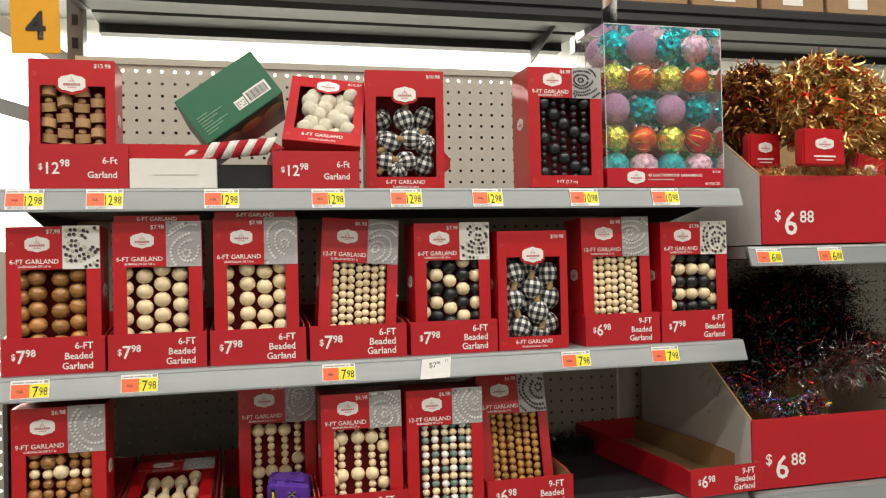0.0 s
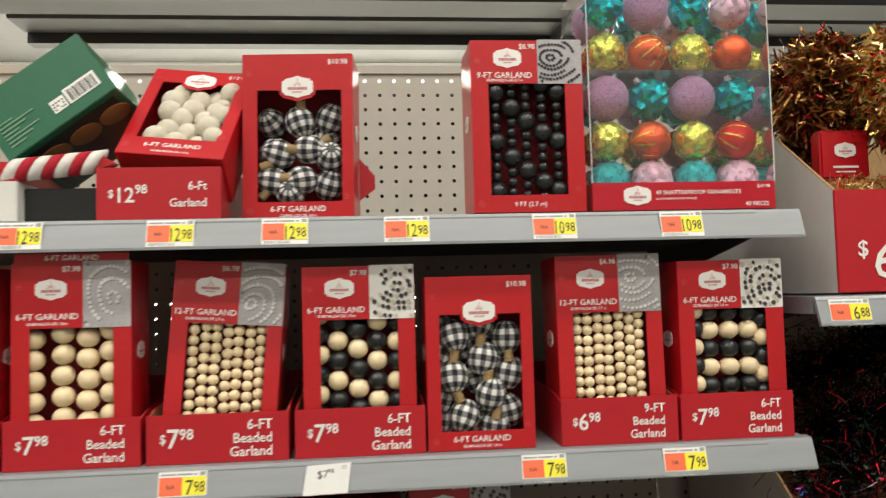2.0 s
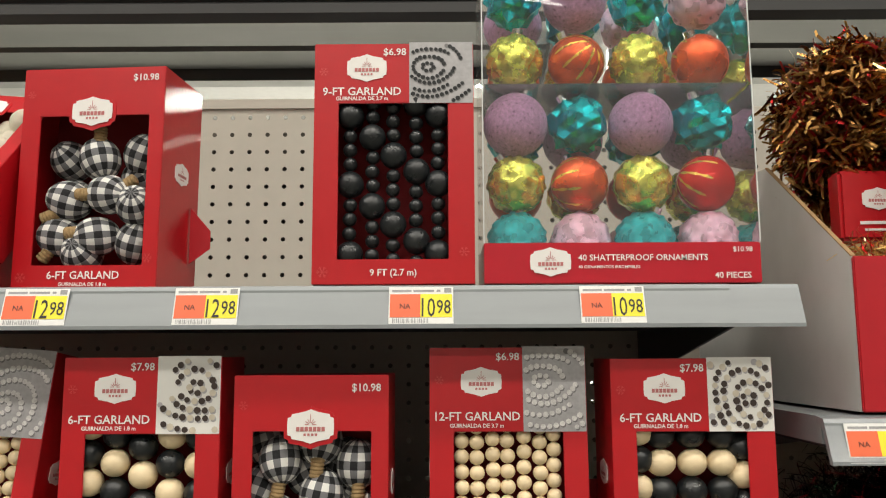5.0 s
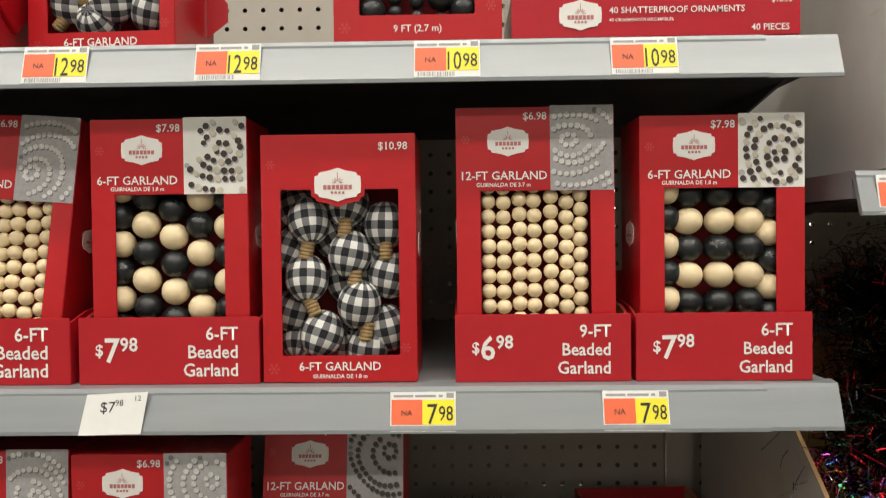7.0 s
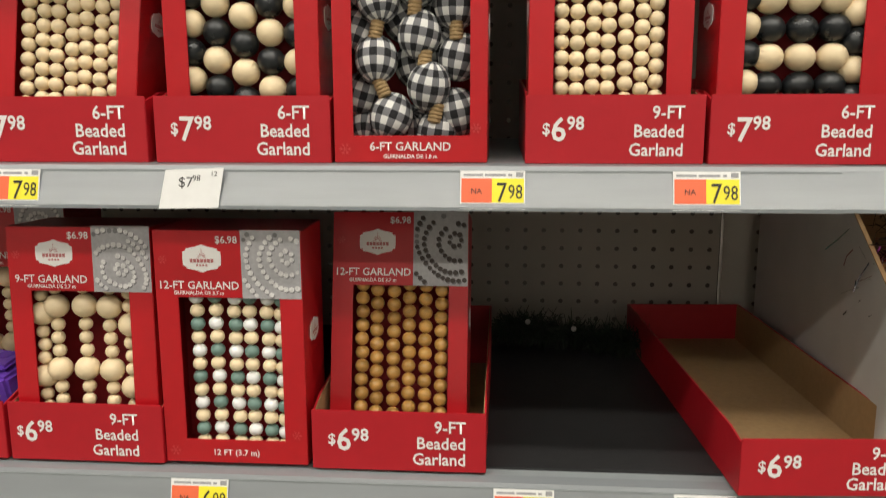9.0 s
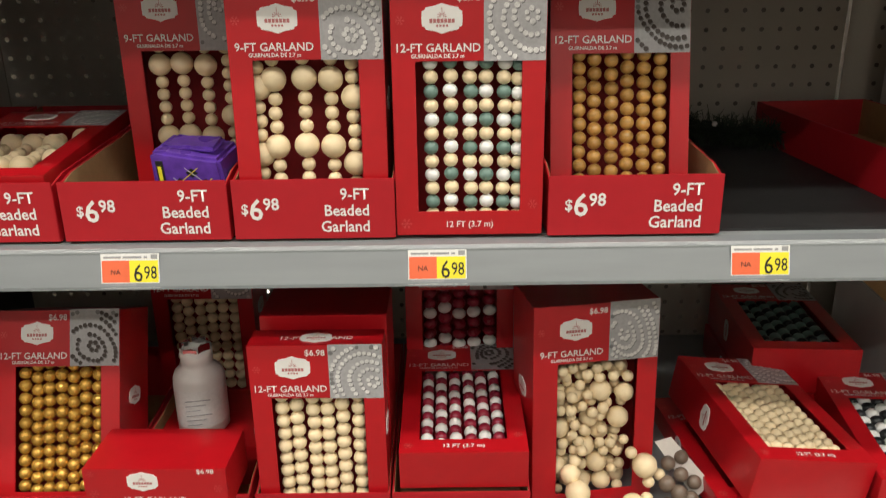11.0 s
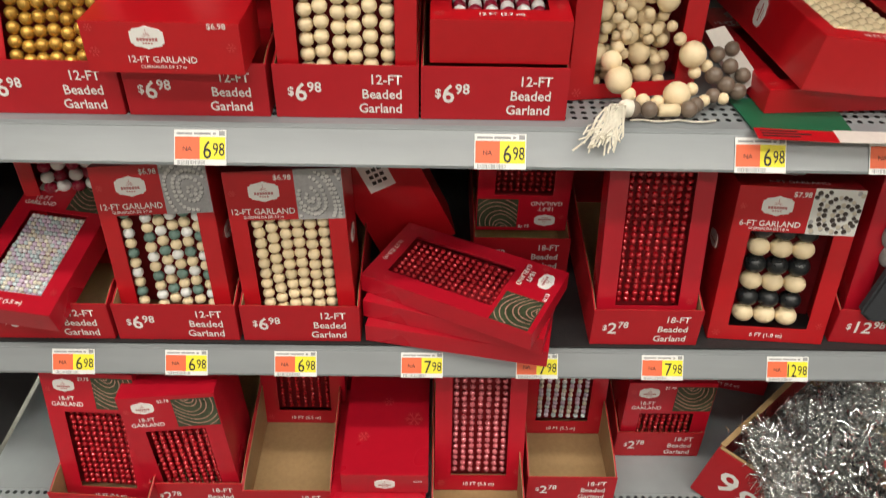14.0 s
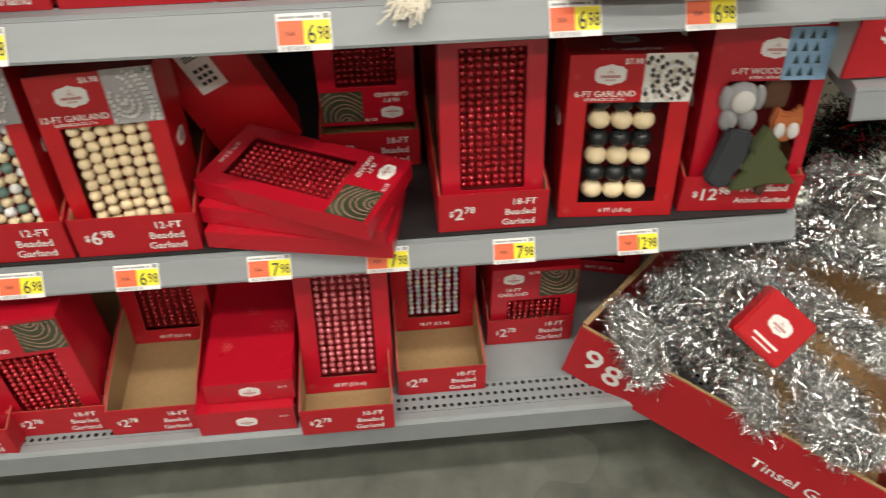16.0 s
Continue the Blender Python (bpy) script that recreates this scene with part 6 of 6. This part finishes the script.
bundle("multicoloured tinsel lying at a bin's edge", pose(0.955, TY + 0.05, 1.165), [[(-0.04, 0.05, 0.045), (0.0, 0.0, 0.012), (0.08, -0.01, 0.0), (0.12, 0.0, 0.01)]], 0.035, 3000, 0.016, MULTIT, 110)
# Added coloured flakes paint the glints of the dark heap.
bundle("scattered bright flakes standing for glints on dark tinsel", pose(1.10, TY + 0.13, 1.185), [[(-0.12, -0.06, 0.0), (-0.02, -0.03, 0.035), (0.1, -0.02, 0.05), (0.2, -0.03, 0.045)]], 0.13, 200, 0.014, MULTIT, 140, width=0.003)
bundle("grey and red tinsel hank on a dark heap", pose(1.20, TY + 0.10, 1.235), [[(-0.05, 0, -0.01), (0.0, 0, 0.01), (0.08, 0, 0.0)]], 0.06, 5000, 0.035, ASHT, 145, width=0.0012)
bin_(pose(0.872, TY + 0.002, 0.588), "6.88", "red fronted cardboard bin on a lower shelf")
bundle("dark tinsel heap under the lower shelf", pose(1.08, TY + 0.12, 0.42), [[(-0.14, 0, -0.04), (0.0, 0.03, 0.03), (0.16, 0.02, 0.05)]], 0.09, 6000, 0.03, DARKT, 120)

# tipped bin of silver tinsel by the base deck
sm = pose(0.603, 1.268, 0.168, 0, 10, -36)
sb = thing("display_bin", sm, "red fronted cardboard bin tipped off the base deck", "display bin", "tinsel bins")
SW, SH, SD = 0.43, 0.10, 0.30
part("front_panel", mesh(boxes((0, SW, 0, 0.004, 0, SH)), TRAYRED, bevel=0.001), sb)
part("cut_edge", mesh(boxes((0.002, SW - 0.002, 0.0005, 0.0045, SH, SH + 0.0015)), KRAFT), sb)
wing = [(0.004, 0), (SD, 0), (SD, SH + 0.05), (0.004, SH)]
for xa, turn in ((0.0, -13), (SW - 0.004, 0)):
    s_ = part("side_panel", mesh(plate(wing, 0, 0.004, "x"), TRAYRED), sb, pose(xa, 0.003, 0, 0, 0, turn))
    part("cut_edge", mesh(plate([(0.004, SH), (SD, SH + 0.05), (SD, SH + 0.052), (0.004, SH + 0.002)], -0.001, 0.006, "x"), KRAFT), s_)
part("base_panel", mesh(boxes((0.075, SW - 0.005, 0.005, SD, 0, 0.003)), KRAFT), sb)
part("back_panel", mesh(boxes((0.075, SW - 0.005, SD, SD + 0.004, 0, SH + 0.04)), KRAFT), sb)
for s, size, xx, zz in (("9", 0.055, 0.020, 0.034), ("8", 0.055, 0.050, 0.024), ("\u00a2", 0.032, 0.084, 0.036)):
    part("lettering", lettering(s, size, INK, "LEFT", 0.015), sb, Matrix.Translation((xx, -0.0012, zz)))
part("lettering", lettering("Tinsel Garland", 0.026, INK, "LEFT", 0.012), sb, Matrix.Translation((0.262, -0.0012, 0.022)))
g1 = [[(0.040, 0.045, 0.108), (0.065, 0.018, 0.115), (0.10, -0.004, 0.095)],
      [(0.10, 0.065, 0.13), (0.15, 0.045, 0.122), (0.20, 0.035, 0.120), (0.245, 0.006, 0.104)],
      [(0.06, 0.09, 0.14), (0.12, 0.08, 0.16), (0.19, 0.07, 0.17), (0.26, 0.06, 0.155), (0.34, 0.06, 0.13)],
      [(0.08, 0.13, 0.16), (0.15, 0.11, 0.21), (0.24, 0.10, 0.22), (0.34, 0.10, 0.20)],
      [(0.11, 0.20, 0.17), (0.20, 0.18, 0.25), (0.30, 0.18, 0.26), (0.38, 0.16, 0.22)],
      [(0.17, 0.26, 0.28), (0.23, 0.23, 0.31), (0.33, 0.22, 0.31)],
      [(0.285, 0.03, 0.122), (0.33, 0.022, 0.112), (0.36, 0.03, 0.12)]]
bundle("heap of bright silver tinsel with red card sleeve", sm, g1, 0.046, 19000, 0.0130, SILVERT, 130, pose(0.19, 0.022, 0.232, -40, 25, 4), width=0.0009)
bundle("silver tinsel heap behind the tipped bin", pose(1.04, TY + 0.07, 0.36), [[(-0.10, 0, -0.08), (0.0, 0.02, -0.02), (0.14, 0.0, 0.0)], [(-0.09, 0.1, 0.0), (0.05, 0.1, 0.05), (0.18, 0.08, 0.06)]], 0.095, 24000, 0.0125, SILVERT, 150, width=0.0009)

# sign and stock above
sign = thing("aisle_sign", pose(-0.388, 1.70, 1.883, 4, 0, -6), "amber plastic bay marker with a black number four", "sign")
part("plate", mesh(boxes((-0.045, 0.045, 0, 0.004, 0, 0.16)), SIGNYEL, bevel=0.001), sign)
part("hanger", mesh(boxes((0.03, 0.05, 0.004, 0.19, 0.13, 0.134)), DARKSTEEL), sign)
part("numeral", lettering("4", 0.075, BLACKINK, "CENTER", 0.02), sign, Matrix.Translation((0.002, -0.001, 0.028)))
BROWNBOX = mat("brown_carton", (0.34, 0.21, 0.11), 0.8, vary=0.12, scale=10)
for k in range(5):
    bxo = thing("stock_carton", pose(1.0 + k * 0.20, 1.81, 2.0902), "brown cardboard stock carton on an overhead shelf", "carton", "overhead stock")
    part("carton", mesh(boxes((-0.094, 0.094, 0, 0.25, 0, 0.17)), BROWNBOX, key="stockbox", bevel=0.002), bxo)
    part("label_sticker", mesh(boxes((-0.03, 0.03, -0.0008, 0, 0.015, 0.045)), INK, key="stocklabel"), bxo)
for k, (sx, mm) in enumerate(((0.02, CRIMSON), (0.33, CRIMSON), (0.53, CRIMSON))):
    sb_ = thing("stock_box", pose(sx, 1.80, 2.0902), "crimson holiday carton on the overhead shelf", "carton", "overhead stock")
    part("carton", mesh(boxes((-0.07, 0.07, 0, 0.2, 0, 0.16)), mm, key="stockred", bevel=0.002), sb_)
for sx in (0.17, 0.65):
    ob_ = thing("ornament_box", pose(sx, 1.80, 2.0902), "clear plastic box of coloured ornaments on overhead shelf", "ornament box", "overhead stock")
    part("shell", mesh(boxes((-0.06, 0.06, 0, 0.14, 0.0005, 0.16)), FILM, key="stockshell"), ob_).visible_shadow = False
    for i in range(2):
        for j in range(3):
            part("ornament", ball((LILAC, ORANGEFOIL, LIME)[(i + j + int(sx * 10)) % 3], 28, 18), ob_, Matrix.LocRotScale((-0.03 + 0.058 * i, 0.035, 0.03 + 0.05 * j), None, (0.025,) * 3))
